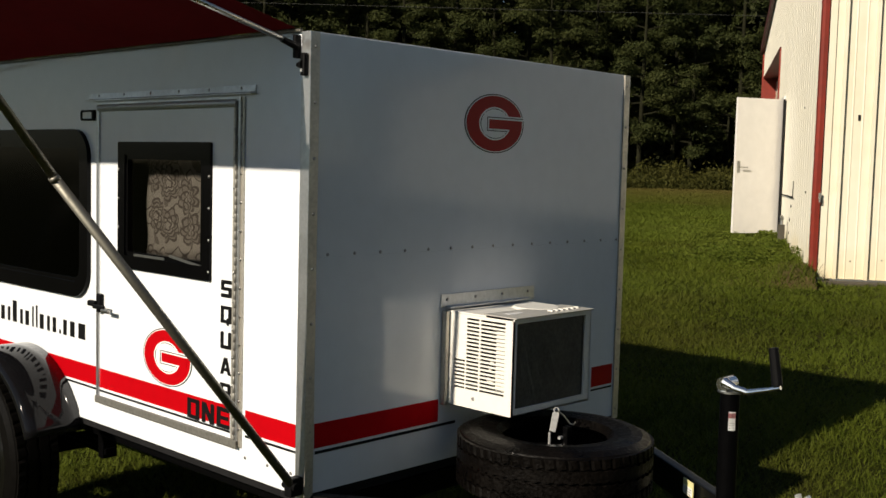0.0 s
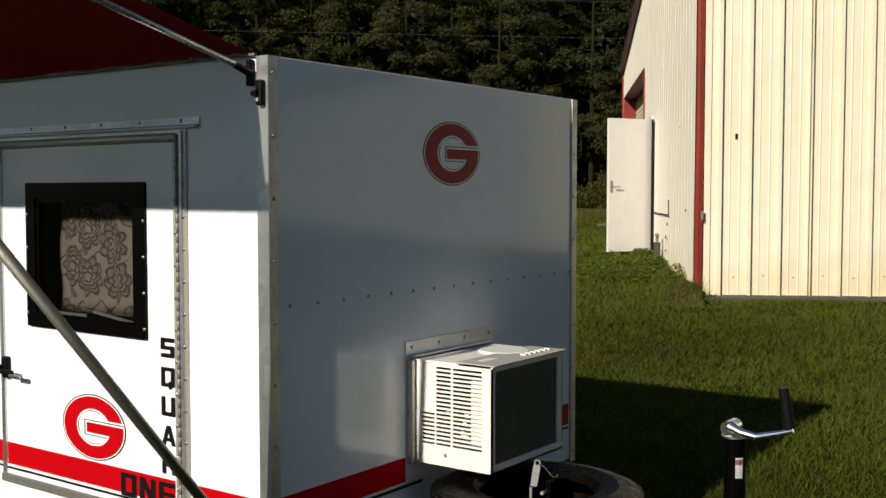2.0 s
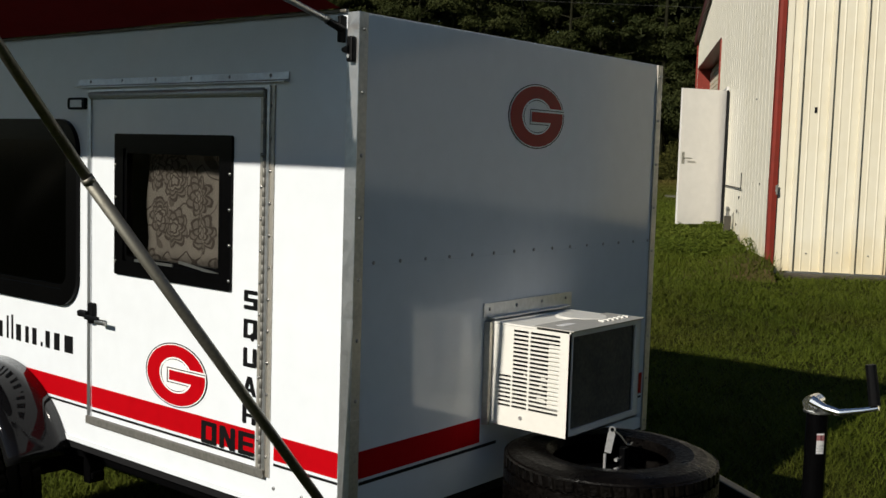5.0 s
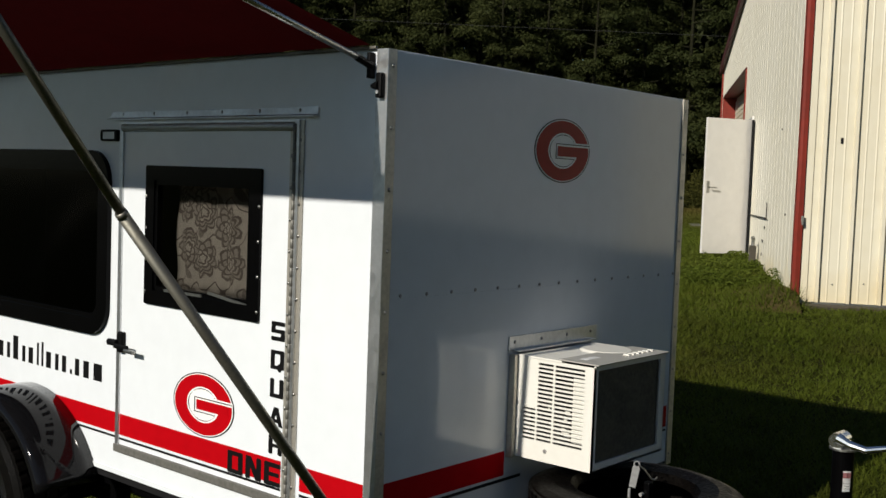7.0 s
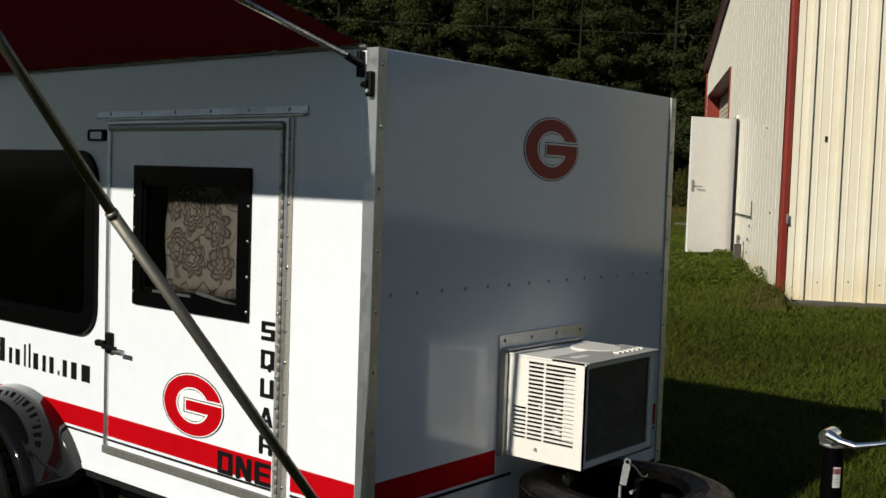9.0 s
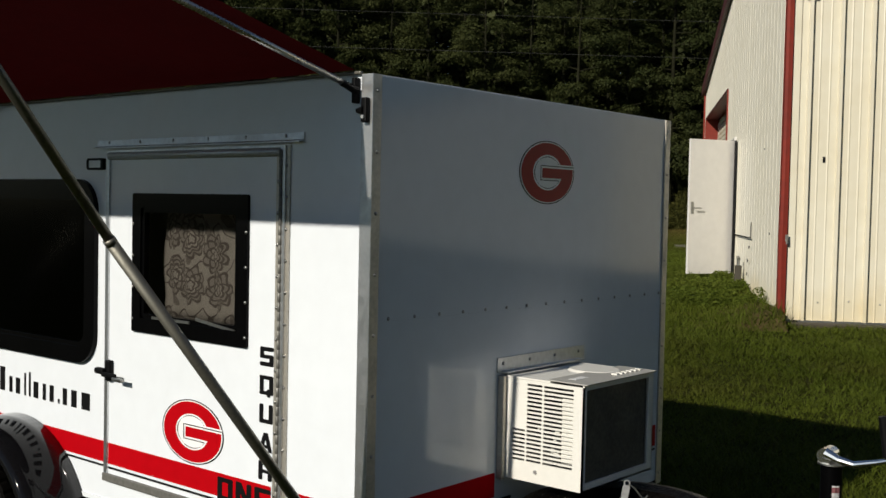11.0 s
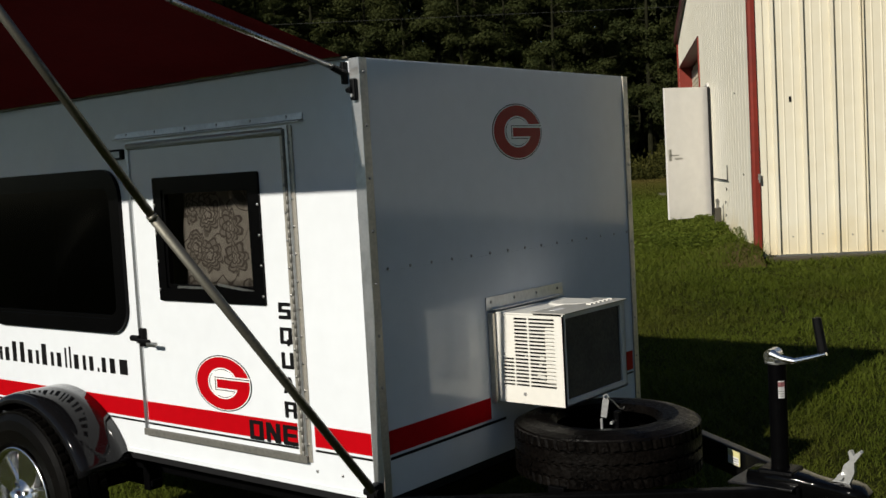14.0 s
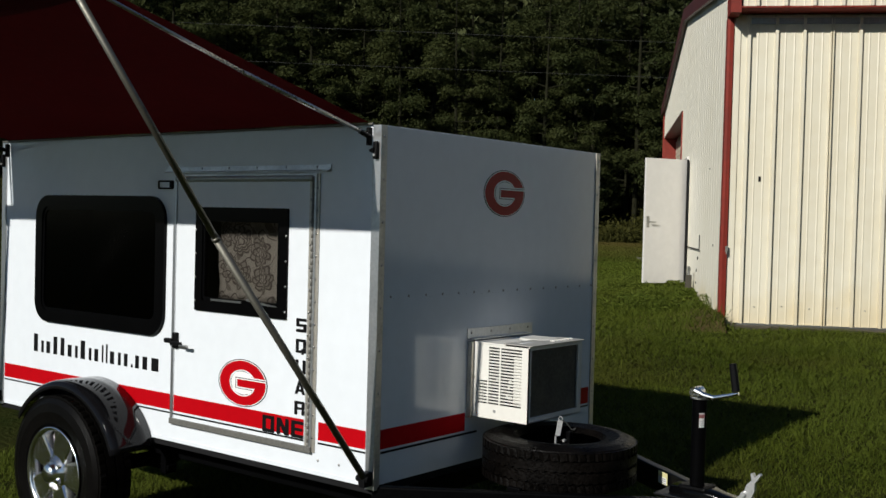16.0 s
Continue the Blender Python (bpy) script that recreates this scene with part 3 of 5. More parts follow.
def curtain_material():
    """A beige cloth printed with brown roses: petalled rings round scattered centres, and thin vines between."""
    m = material("floral_curtain", (0.60, 0.565, 0.51), 0.85, vary=0.15, scale=12)
    t, n = m.node_tree, m.node_tree.nodes

    def node(kind, **props):
        made = n.new("ShaderNode" + kind)
        for key, value in props.items():
            made.inputs[key].default_value = value
        return made

    def calc(op, a, b=0.0, c=0.0):
        made = n.new("ShaderNodeMath")
        made.operation = op
        for slot, value in enumerate((a, b, c)):
            if isinstance(value, float):
                made.inputs[slot].default_value = value
            else:
                t.links.new(value, made.inputs[slot])
        return made.outputs[0]

    geo, sep, flat2, warp = node("NewGeometry"), node("SeparateXYZ"), node("CombineXYZ"), node("VectorMath")
    t.links.new(geo.outputs["Position"], sep.inputs[0])
    t.links.new(sep.outputs["X"], flat2.inputs["X"])
    t.links.new(sep.outputs["Z"], flat2.inputs["Y"])
    jig = node("TexNoise", Scale=26.0, Detail=1.0)
    t.links.new(flat2.outputs[0], jig.inputs["Vector"])
    warp.operation = "MULTIPLY_ADD"
    warp.inputs[1].default_value = (0.020, 0.020, 0.0)
    t.links.new(jig.outputs["Color"], warp.inputs[0])
    t.links.new(flat2.outputs[0], warp.inputs[2])

    def scatter(scale, loose):
        """Cells round scattered centres: distance, and the way from the centre along x and y, in cells."""
        vor = node("TexVoronoi", Scale=scale, Randomness=loose)
        vor.voronoi_dimensions = "2D"
        t.links.new(warp.outputs[0], vor.inputs["Vector"])
        away, parts = node("VectorMath"), node("SeparateXYZ")
        away.operation = "SUBTRACT"
        t.links.new(warp.outputs[0], away.inputs[0])
        t.links.new(vor.outputs["Position"], away.inputs[1])
        t.links.new(away.outputs[0], parts.inputs[0])
        tone = node("SeparateXYZ")
        t.links.new(vor.outputs["Color"], tone.inputs[0])
        return vor.outputs["Distance"], calc("MULTIPLY", parts.outputs["X"], scale), calc("MULTIPLY", parts.outputs["Y"], scale), tone

    far, fx, fy, tone = scatter(7.2, 0.7)
    turn = calc("ADD", calc("ARCTAN2", fy, fx), calc("MULTIPLY", tone.outputs["X"], 6.0))
    ink = None
    for size, petals, thick in ((0.10, 2.5, 0.024), (0.19, 3.0, 0.026), (0.285, 3.5, 0.026), (0.385, 4.0, 0.034)):
        wave = calc("ABSOLUTE", calc("SINE", calc("MULTIPLY_ADD", turn, petals, size * 30.0)))
        edge = calc("MULTIPLY", calc("MULTIPLY_ADD", wave, 0.34, 0.80), size)
        line = calc("LESS_THAN", calc("ABSOLUTE", calc("SUBTRACT", far, edge)), thick)
        ink = line if ink is None else calc("MAXIMUM", ink, line)
    inside = calc("LESS_THAN", far, 0.40)
    shade = calc("MULTIPLY", calc("MULTIPLY", inside, calc("GREATER_THAN", far, 0.20)), 0.34)
    _, lx, ly, tint = scatter(12.0, 0.9)
    angle = calc("MULTIPLY", tint.outputs["X"], 6.28)
    along = calc("ADD", calc("MULTIPLY", lx, calc("COSINE", angle)), calc("MULTIPLY", ly, calc("SINE", angle)))
    across = calc("SUBTRACT", calc("MULTIPLY", ly, calc("COSINE", angle)), calc("MULTIPLY", lx, calc("SINE", angle)))
    leaf_shape = calc("ADD", calc("POWER", calc("MULTIPLY", along, 2.7), 2.0), calc("POWER", calc("MULTIPLY", across, 7.0), 2.0))
    leaf_ink = calc("MULTIPLY", calc("LESS_THAN", leaf_shape, 1.0), calc("GREATER_THAN", tint.outputs["Y"], 0.2))
    vine = node("TexNoise", Scale=13.0, Detail=0.0)
    t.links.new(warp.outputs[0], vine.inputs["Vector"])
    stem = calc("LESS_THAN", calc("ABSOLUTE", calc("SUBTRACT", vine.outputs["Fac"], 0.5)), 0.018)
    outside = calc("SUBTRACT", 1.0, inside)
    ink = calc("MAXIMUM", calc("MAXIMUM", calc("MULTIPLY", ink, calc("LESS_THAN", far, 0.46)), shade), calc("MULTIPLY", outside, calc("MAXIMUM", calc("MULTIPLY", leaf_ink, 0.7), stem)))
    mix = n.new("ShaderNodeMix")
    mix.data_type = "RGBA"
    t.links.new(calc("MULTIPLY", ink, 0.85), mix.inputs["Factor"])
    base = n["Principled BSDF"].inputs["Base Color"]
    t.links.new(base.links[0].from_socket, mix.inputs["A"])
    mix.inputs["B"].default_value = (0.13, 0.105, 0.09, 1)
    t.links.new(mix.outputs["Result"], base)
    return m


def curtain():
    bm = bmesh.new()
    nx, nz = 48, 10
    grid = [[bm.verts.new((-0.960 + 0.445 * i / nx + 0.008 * math.sin(j * 0.9), 0.062 + 0.005 * math.sin(i * 0.75) + 0.003 * math.sin(i * 0.31 + j * 0.2), 1.195 + 0.335 * j / nz)) for j in range(nz + 1)] for i in range(nx + 1)]
    for i in range(nx):
        for j in range(nz):
            bm.faces.new((grid[i][j], grid[i + 1][j], grid[i + 1][j + 1], grid[i][j + 1]))
    bmesh.ops.solidify(bm, geom=bm.faces[:], thickness=0.002)
    ob = part("curtain", bm, curtain_material(), smooth=True)
    return tagged(ob, "beige curtain with a brown floral print hung behind glass", "curtain")


curtain()

part("door_handle", boxed(-1.160, -1.132, -0.022, -0.004, 0.972, 1.040, bevel=0.006), M_BLACK, door, "black latch with a steel lever")
part("keeper", boxed(-1.200, -1.150, -0.036, -0.016, 0.992, 1.014, bevel=0.008), M_BLACK, trailer)
part("lever", boxed(-1.150, -1.075, -0.042, -0.030, 0.988, 1.004, bevel=0.005), M_BLACK, door)
part("lever_tip", boxed(-1.085, -1.030, -0.046, -0.034, 0.982, 0.994, bevel=0.004), M_STEEL, door)
lamp = part("marker_lamp", ring_frame(-1.288, -1.190, 1.658, 1.696, 0.007, 0.012, 0.0, 0.014, side, 5), M_BLACK, trailer, "small clear porch lamp in black frame")
part("lens", boxed(-1.281, -1.197, -0.010, -0.001, 1.665, 1.689, bevel=0.002), M_WHITEV, lamp)
part("lamp_base", boxed(-1.205, -1.188, -0.016, -0.001, 1.660, 1.694, bevel=0.003), M_BLACK, lamp)
decal("stripe", DOOR[0] + 0.020, DOOR[1] - 0.045, SZ0, SZ1, lambda u, d, w: side(u, d + 0.004, w), M_RED, door, label="red vinyl stripe")
decal("pinstripe", DOOR[0] + 0.020, DOOR[1] - 0.045, LZ0, LZ1, lambda u, d, w: side(u, d + 0.004, w), M_BLACKV, door, label="thin black vinyl line")
oval_badge(-0.717, 0.868, 0.149, 0.097, side, door, 0.0045)


def glyph(ch):
    """Heavy square-cut capitals in a unit box: outlines that together make one letter."""
    k, c = 0.30, 0.12
    bars = {
        "S": [(0, 1, 0.78, 1), (0, k, 0.5, 0.9), (0, 1, 0.40, 0.60), (1 - k, 1, 0.1, 0.5), (0, 1, 0, 0.22)],
        "Q": [(0, k, 0, 1), (1 - k, 1, 0, 1), (0, 1, 0.80, 1), (0, 1, 0, 0.20), (0.55, 0.80, -0.12, 0.30)],
        "O": [(0, k, 0, 1), (1 - k, 1, 0, 1), (0, 1, 0.80, 1), (0, 1, 0, 0.20)],
        "U": [(0, k, 0, 1), (1 - k, 1, 0, 1), (0, 1, 0, 0.22)],
        "R": [(0, k, 0, 1), (0, 0.95, 0.80, 1), (0, 0.95, 0.38, 0.56), (1 - k, 1, 0.42, 0.95), (1 - k, 1, 0, 0.40)],
        "E": [(0, k, 0, 1), (0, 1, 0.80, 1), (0, 0.92, 0.41, 0.59), (0, 1, 0, 0.20)],
        "A": [(0.22, 0.78, 0.20, 0.38)],
        "N": [(0, k, 0, 1), (1 - k, 1, 0, 1)],
    }
    out = []
    for a, b, d, e in bars[ch]:
        r = min(c, (b - a) / 2.2, (e - d) / 2.2) * 0.5
        out.append([(a + r, d), (b - r, d), (b, d + r), (b, e - r), (b - r, e), (a + r, e), (a, e - r), (a, d + r)])
    if ch == "A":
        out += [[(0, 0), (0.28, 0), (0.62, 1), (0.34, 1)], [(0.72, 0), (1, 0), (0.66, 1), (0.38, 1)]]
    if ch == "N":
        out += [[(0.0, 1), (0.34, 1), (1, 0.0), (0.66, 0.0)]]
    return out


def letter(ch, u0, w0, width, height, d, parent):
    bm = bmesh.new()
    for n, outline in enumerate(glyph(ch)):
        sheet(bm, [side(u0 + x * width, d + 0.00012 * n, w0 + y * height) for x, y in outline], 0.0008, (0, -1, 0))
    return part("letter", bm, M_BLACKV, parent, "heavy black vinyl letter")


for k, ch in enumerate("SQUAR"):
    letter(ch, -0.413, 1.103 - 0.0808 * k, 0.057, 0.054, 0.0042, door)
for k, ch in enumerate("ONE"):
    letter(ch, -0.592 + 0.0825 * k, 0.690, 0.069, 0.066, 0.0060, door)

# ---- big side window ----
swin = part("side_window", ring_frame(*SWIN, 0.055, 0.105, -0.004, 0.016, side, 8), M_WINFRAME, trailer, "dark tinted window with rounded corners")
pane_quad(SWIN[0] + 0.045, SWIN[1] - 0.045, -0.005, SWIN[2] + 0.045, SWIN[3] - 0.045, M_GLASS, swin, "black tinted glass")
part("seal", ring_frame(SWIN[0] + 0.05, SWIN[1] - 0.05, SWIN[2] + 0.05, SWIN[3] - 0.05, 0.02, 0.06, 0.0, 0.010, side, 8), M_WINFRAME, swin)

# web address on the side stands as plain bars, one for each letter
random.seed(5)
TALL = (1, 0.66, 0.66, 0.98, 0.98, 0.66, 0.66, 1, 0.66, 0.66, 0.92, 1, 0.66, 0.66, 0.66, 0.18, 0.66, 0.66, 0.66)
WIDE = (1.0, 0.6, 0.9, 0.9, 0.9, 0.9, 0.6, 1.0, 0.6, 0.85, 0.34, 0.34, 0.9, 0.6, 0.75, 0.32, 0.75, 0.95, 1.45)
u, unit = -2.272, 1.022 / (sum(WIDE) + 0.28 * 18)
for tall, wide in zip(TALL, WIDE):
    decal("lettering", u, u + unit * wide * 0.66, 0.853, 0.853 + 0.087 * tall, side, M_BLACKV, trailer, label="black vinyl bar")
    u += unit * (wide + 0.28)

# ---- wheels, fenders, chassis ----
WX, WZ, WR = -1.70, 0.360, 0.350


def tyre(bm, r_out, r_in, half, m, treads=96):
    """A tyre round the y axis with rounded shoulders and cut tread blocks."""
    prof = [(r_in, -half * 0.72), (r_in + 0.02, -half * 0.95), ((r_in + r_out) / 2, -half * 1.03), (r_out - 0.035, -half * 0.97), (r_out - 0.012, -half * 0.86)]
    for a, b in ((-0.80, -0.50), (-0.42, -0.06)):
        prof += [(r_out - 0.009, half * (a - 0.01)), (r_out, half * a), (r_out, half * b), (r_out - 0.009, half * (b + 0.01))]
    prof += [(r, -y) for r, y in prof[::-1]]
    n = treads * 2
    tmp = bmesh.new()
    rows = []
    for k in range(n):
        a = 2 * math.pi * k / n
        row = []
        for i, (r, y) in enumerate(prof):
            rr = r - (0.004 if (r == r_out and abs(y) > half * 0.45 and k % 4 == 0) else 0.0)
            skew = 0.012 * math.sin(y / half * 5.0)
            if abs(y) < half * 0.7 and r > r_out - 0.010:
                y += half * (0.022 if (k // 2) % 2 else -0.022)
            row.append(tmp.verts.new((rr * math.sin(a + skew), y, rr * math.cos(a + skew))))
        rows.append(row)
    for k in range(n):
        a, b = rows[k], rows[(k + 1) % n]
        for i in range(len(prof) - 1):
            tmp.faces.new((a[i], a[i + 1], b[i + 1], b[i]))
    tmp.transform(m)
    me = bpy.data.meshes.new("tmp")
    tmp.to_mesh(me)
    tmp.free()
    bm.from_mesh(me)
    bpy.data.meshes.remove(me)
    return bm


def lathe(prof, m, seg=40):
    """A turned form round the y axis from (radius, y) pairs."""
    bm = bmesh.new()
    rows = [[bm.verts.new((r * math.sin(2 * math.pi * k / seg), y, r * math.cos(2 * math.pi * k / seg))) for r, y in prof] for k in range(seg)]
    for k in range(seg):
        for i in range(len(prof) - 1):
            bm.faces.new((rows[k][i], rows[k][i + 1], rows[(k + 1) % seg][i + 1], rows[(k + 1) % seg][i]))
    bmesh.ops.remove_doubles(bm, verts=bm.verts, dist=1e-5)
    bm.transform(m)
    return bm


def wheel(cx, cy, sign, name="wheel"):
    """A tyre on a five-spoke polished wheel. sign: -1 faces -y."""
    m = Matrix.Translation((cx, cy, WZ)) @ Matrix.Diagonal((1, -sign, 1, 1))
    w = part("wheel", tyre(bmesh.new(), WR, 0.206, 0.098, m), M_RUBBER, trailer, "black tyre on polished five-spoke wheel")
    m = m @ Matrix.Diagonal((0.955, 1, 0.955, 1))
    part("rim", lathe([(0.216, -0.085), (0.222, -0.095), (0.214, -0.099), (0.198, -0.088), (0.190, -0.05), (0.188, 0.06)], m), M_WHEEL, w, smooth=True)
    part("brake_drum", lathe([(0.001, 0.0), (0.13, 0.0), (0.14, 0.02), (0.14, 0.08)], m), M_FRAME, w, smooth=True)
    for k in range(5):
        bm = bmesh.new()
        a = radians(72 * k + 18)
        rot = Matrix.Rotation(a, 4, "Y")
        prof = [(-0.046, 0.05), (0.046, 0.05), (0.083, 0.200), (-0.083, 0.200)]
        top = [bm.verts.new((x, -0.070 - 0.010 * (z - 0.05) / 0.15, z)) for x, z in prof]
        mid = [bm.verts.new((x * 0.78, -0.084, z)) for x, z in prof]
        low = [bm.verts.new((x * 1.06, -0.045, z)) for x, z in prof]
        bm.faces.new(mid)
        for i in range(4):
            j = (i + 1) % 4
            bm.faces.new((mid[i], mid[j], top[j], top[i]))
            bm.faces.new((top[i], top[j], low[j], low[i]))
        bm.transform(m @ rot)
        part("spoke", bm, M_WHEEL, w)
    part("hub_cap", lathe([(0.001, -0.128), (0.036, -0.126), (0.046, -0.114), (0.050, -0.090), (0.082, -0.084), (0.086, -0.04)], m), M_WHEEL, w, smooth=True)
    for k in range(5):
        a = radians(72 * k + 54)
        p = (cx + 0.058 * math.sin(a), cy, WZ + 0.058 * math.cos(a))
        part("lug_nut", tubed((p[0], cy + sign * 0.075, p[2]), (p[0], cy + sign * 0.104, p[2]), 0.010, 6), M_CHROME, w)
    return w


wheel(WX - 0.058, -0.113, -1)
wheel(WX - 0.058, BY1 + 0.113, 1)


def fender(y0, y1, out):
    """A rounded glossy fender with a rolled lip on the outer edge."""
    bm = bmesh.new()
    cx, r, seg = WX + 0.002, 0.436, 28
    w = y1 - y0
    prof = [(r, y0), (r, y0 + w * 0.3), (r + 0.001, y0 + w * 0.6), (r + 0.0005, y0 + w * 0.80), (r - 0.003, y0 + w * 0.90), (r - 0.013, y0 + w * 0.97), (r - 0.034, y1), (r - 0.040, y1 - w * 0.02), (r - 0.020, y1 - w * 0.10), (r - 0.010, y0)]
    rows = []
    for k in range(seg + 1):
        a = radians(-57 + 125 * k / seg)
        rows.append([bm.verts.new((cx + rr * math.sin(a) * 1.02, y, 0.355 + rr * math.cos(a) * 0.99)) for rr, y in prof])
    n = len(prof)
    for a, b in zip(rows, rows[1:]):
        for i in range(n):
            bm.faces.new((a[i], a[(i + 1) % n], b[(i + 1) % n], b[i]))
    bm.faces.new(rows[0])
    bm.faces.new(rows[-1][::-1])
    return part("fender", bm, M_GLOSSBLACK, trailer, "glossy black rounded fender", smooth=True)


fender(-0.004, -0.214, -1)
fender(BY1 + 0.004, BY1 + 0.214, 1)
part("axle", tubed((WX, -0.06, WZ), (WX, BY1 + 0.06, WZ), 0.035, 14), M_FRAME, trailer, smooth=True)
for y in (0.16, BY1 - 0.16):
    part("chassis_rail", boxed(BX0, 0.02, y - 0.03, y + 0.03, 0.445, 0.535, bevel=0.006), M_FRAME, trailer)
    part("leaf_spring", boxed(WX - 0.33, WX + 0.33, y - 0.025, y + 0.025, 0.375, 0.400, bevel=0.006), M_FRAME, trailer)
    for dx in (-0.30, 0.30):
        part("spring_hanger", boxed(WX + dx - 0.02, WX + dx + 0.02, y - 0.03, y + 0.03, 0.36, 0.45, bevel=0.004), M_FRAME, trailer)
for x in (-2.4, -1.2, -0.4, -0.03):
    part("cross_member", boxed(x - 0.025, x + 0.025, 0.16, BY1 - 0.16, 0.46, 0.53, bevel=0.004), M_FRAME, trailer)

# ---- tongue ----
MID = 0.765


def beam(bm, a, b, w, h):
    a, b = Vector(a), Vector(b)
    d = (b - a)
    m = Matrix.Translation(a) @ Matrix.Rotation(math.atan2(d.y, d.x), 4, "Z")
    return box(bm, 0, d.xy.length, -w / 2, w / 2, -h, 0, bevel=0.006, m=m)


for y0, y1 in ((0.02, MID - 0.05), (BY1 - 0.05, MID + 0.05)):
    part("tongue_rail", beam(bmesh.new(), (-0.02, y0, 0.563), (1.00, y1, 0.563), 0.038, 0.10), M_FRAME if y0 < MID else M_RAIL, trailer, "black steel tongue rail")
part("tongue_plate", boxed(0.80, 1.00, MID - 0.10, MID + 0.10, 0.556, 0.565, bevel=0.003), M_RAIL, trailer)


def loft(stations, corner=0.3):
    """A body through cross-sections (x, half width, low z, high z) along the tongue, with rounded shoulders."""
    bm = bmesh.new()
    rows = []
    for x, w, z0, z1 in stations:
        r = min(w, z1 - z0) * corner
        ring = [(-w, z0), (w, z0), (w, z1 - r), (w - r * 0.3, z1 - r * 0.3), (w - r, z1), (-w + r, z1), (-w + r * 0.3, z1 - r * 0.3), (-w, z1 - r)]
        rows.append([bm.verts.new((x, MID + y, z)) for y, z in ring])
    for a, b in zip(rows, rows[1:]):
        for k in range(8):
            bm.faces.new((a[k], a[(k + 1) % 8], b[(k + 1) % 8], b[k]))
    bm.faces.new(rows[0])
    bm.faces.new(rows[-1][::-1])
    return bm


coupler = loft([(0.84, 0.052, 0.50, 0.590), (0.93, 0.054, 0.50, 0.594), (0.99, 0.050, 0.51, 0.592), (1.03, 0.042, 0.52, 0.582), (1.08, 0.038, 0.525, 0.575), (1.11, 0.048, 0.515, 0.578), (1.14, 0.054, 0.510, 0.578), (1.17, 0.048, 0.510, 0.570), (1.192, 0.028, 0.515, 0.556)])
coupler = part("coupler", coupler, M_CASTING, trailer, "black ball coupler", smooth=True)
lat = bmesh.new()
sheet(lat, [(1.085, MID - 0.010, 0.580), (1.135, MID - 0.010, 0.578), (1.150, MID - 0.010, 0.612), (1.150, MID - 0.010, 0.640), (1.172, MID - 0.010, 0.672), (1.166, MID - 0.010, 0.678), (1.148, MID - 0.010, 0.662), (1.142, MID - 0.010, 0.676), (1.134, MID - 0.010, 0.674), (1.138, MID - 0.010, 0.650), (1.120, MID - 0.010, 0.632), (1.112, MID - 0.010, 0.606)], 0.020, (0, 1, 0))
part("coupler_latch", lat, M_ZINC, coupler, "zinc plated latch lever with two prongs")
part("latch_bolt", tubed((1.112, MID - 0.022, 0.598), (1.112, MID + 0.022, 0.598), 0.009, 12), M_ZINC, coupler)


def chain(parent, start, n):
    for k in range(n):
        bm = bmesh.new()
        p = Vector(start) + Vector((0.006 * math.sin(k * 1.3), 0.004 * k, -0.030 * k))
        seg, minor = 14, 6
        rows = []
        for i in range(seg):
            a = 2 * math.pi * i / seg
            c, out = Vector((0.013 * math.cos(a), 0, 0.024 * math.sin(a))), Vector((math.cos(a), 0, math.sin(a)))
            rows.append([bm.verts.new(c + 0.0042 * (out * math.cos(2 * math.pi * j / minor) + Vector((0, 1, 0)) * math.sin(2 * math.pi * j / minor))) for j in range(minor)])
        for i in range(seg):
            for j in range(minor):
                bm.faces.new((rows[i][j], rows[(i + 1) % seg][j], rows[(i + 1) % seg][(j + 1) % minor], rows[i][(j + 1) % minor]))
        bm.transform(Matrix.Translation(p) @ Matrix.Rotation(radians(90 * (k % 2) + 20), 4, "Z"))
        part("chain_link", bm, M_ZINC, parent, smooth=True)


chain(coupler, (0.985, MID - 0.070, 0.525), 12)

JX = 0.927
jack = part("tongue_jack", tubed((JX, MID, 0.36), (JX, MID, 0.918), 0.0272, 24), M_FRAME, trailer, "black tongue jack with chrome crank")
part("jack_cap", tubed((JX, MID, 0.918), (JX, MID, 0.9225), 0.035, 24), M_STEEL, jack)
part("jack_collar", boxed(JX - 0.055, JX + 0.055, MID - 0.05, MID + 0.05, 0.556, 0.60, bevel=0.010), M_FRAME, jack)
part("jack_foot", tubed((JX, MID, 0.05), (JX, MID, 0.40), 0.024, 20), M_STEEL, jack)
part("foot_plate", boxed(JX - 0.065, JX + 0.065, MID - 0.06, MID + 0.06, 0.045, 0.055, bevel=0.003), M_STEEL, jack)
crank = bmesh.new()
tube(crank, (JX - 0.010, MID - 0.026, 0.941), (JX - 0.010, MID + 0.026, 0.941), 0.0205, 20)
way = [(0.917, 0.949, 0.015), (0.950, 0.936, 0.0105), (0.990, 0.930, 0.0090), (1.048, 0.946, 0.0068), (1.084, 0.958, 0.0060)]
for (xa, za, ra), (xb, zb, rb) in zip(way, way[1:]):
    tube(crank, (xa, MID - 0.02, za), (xb, MID - 0.02, zb), ra, 12, rb)
part("crank", crank, M_WHEEL, jack, "chrome crank arm", smooth=False)
part("grip", tubed((1.074, MID - 0.02, 0.963), (1.058, MID - 0.02, 1.063), 0.0145, 14, 0.013), M_BLACK, jack, "black crank grip", smooth=False)


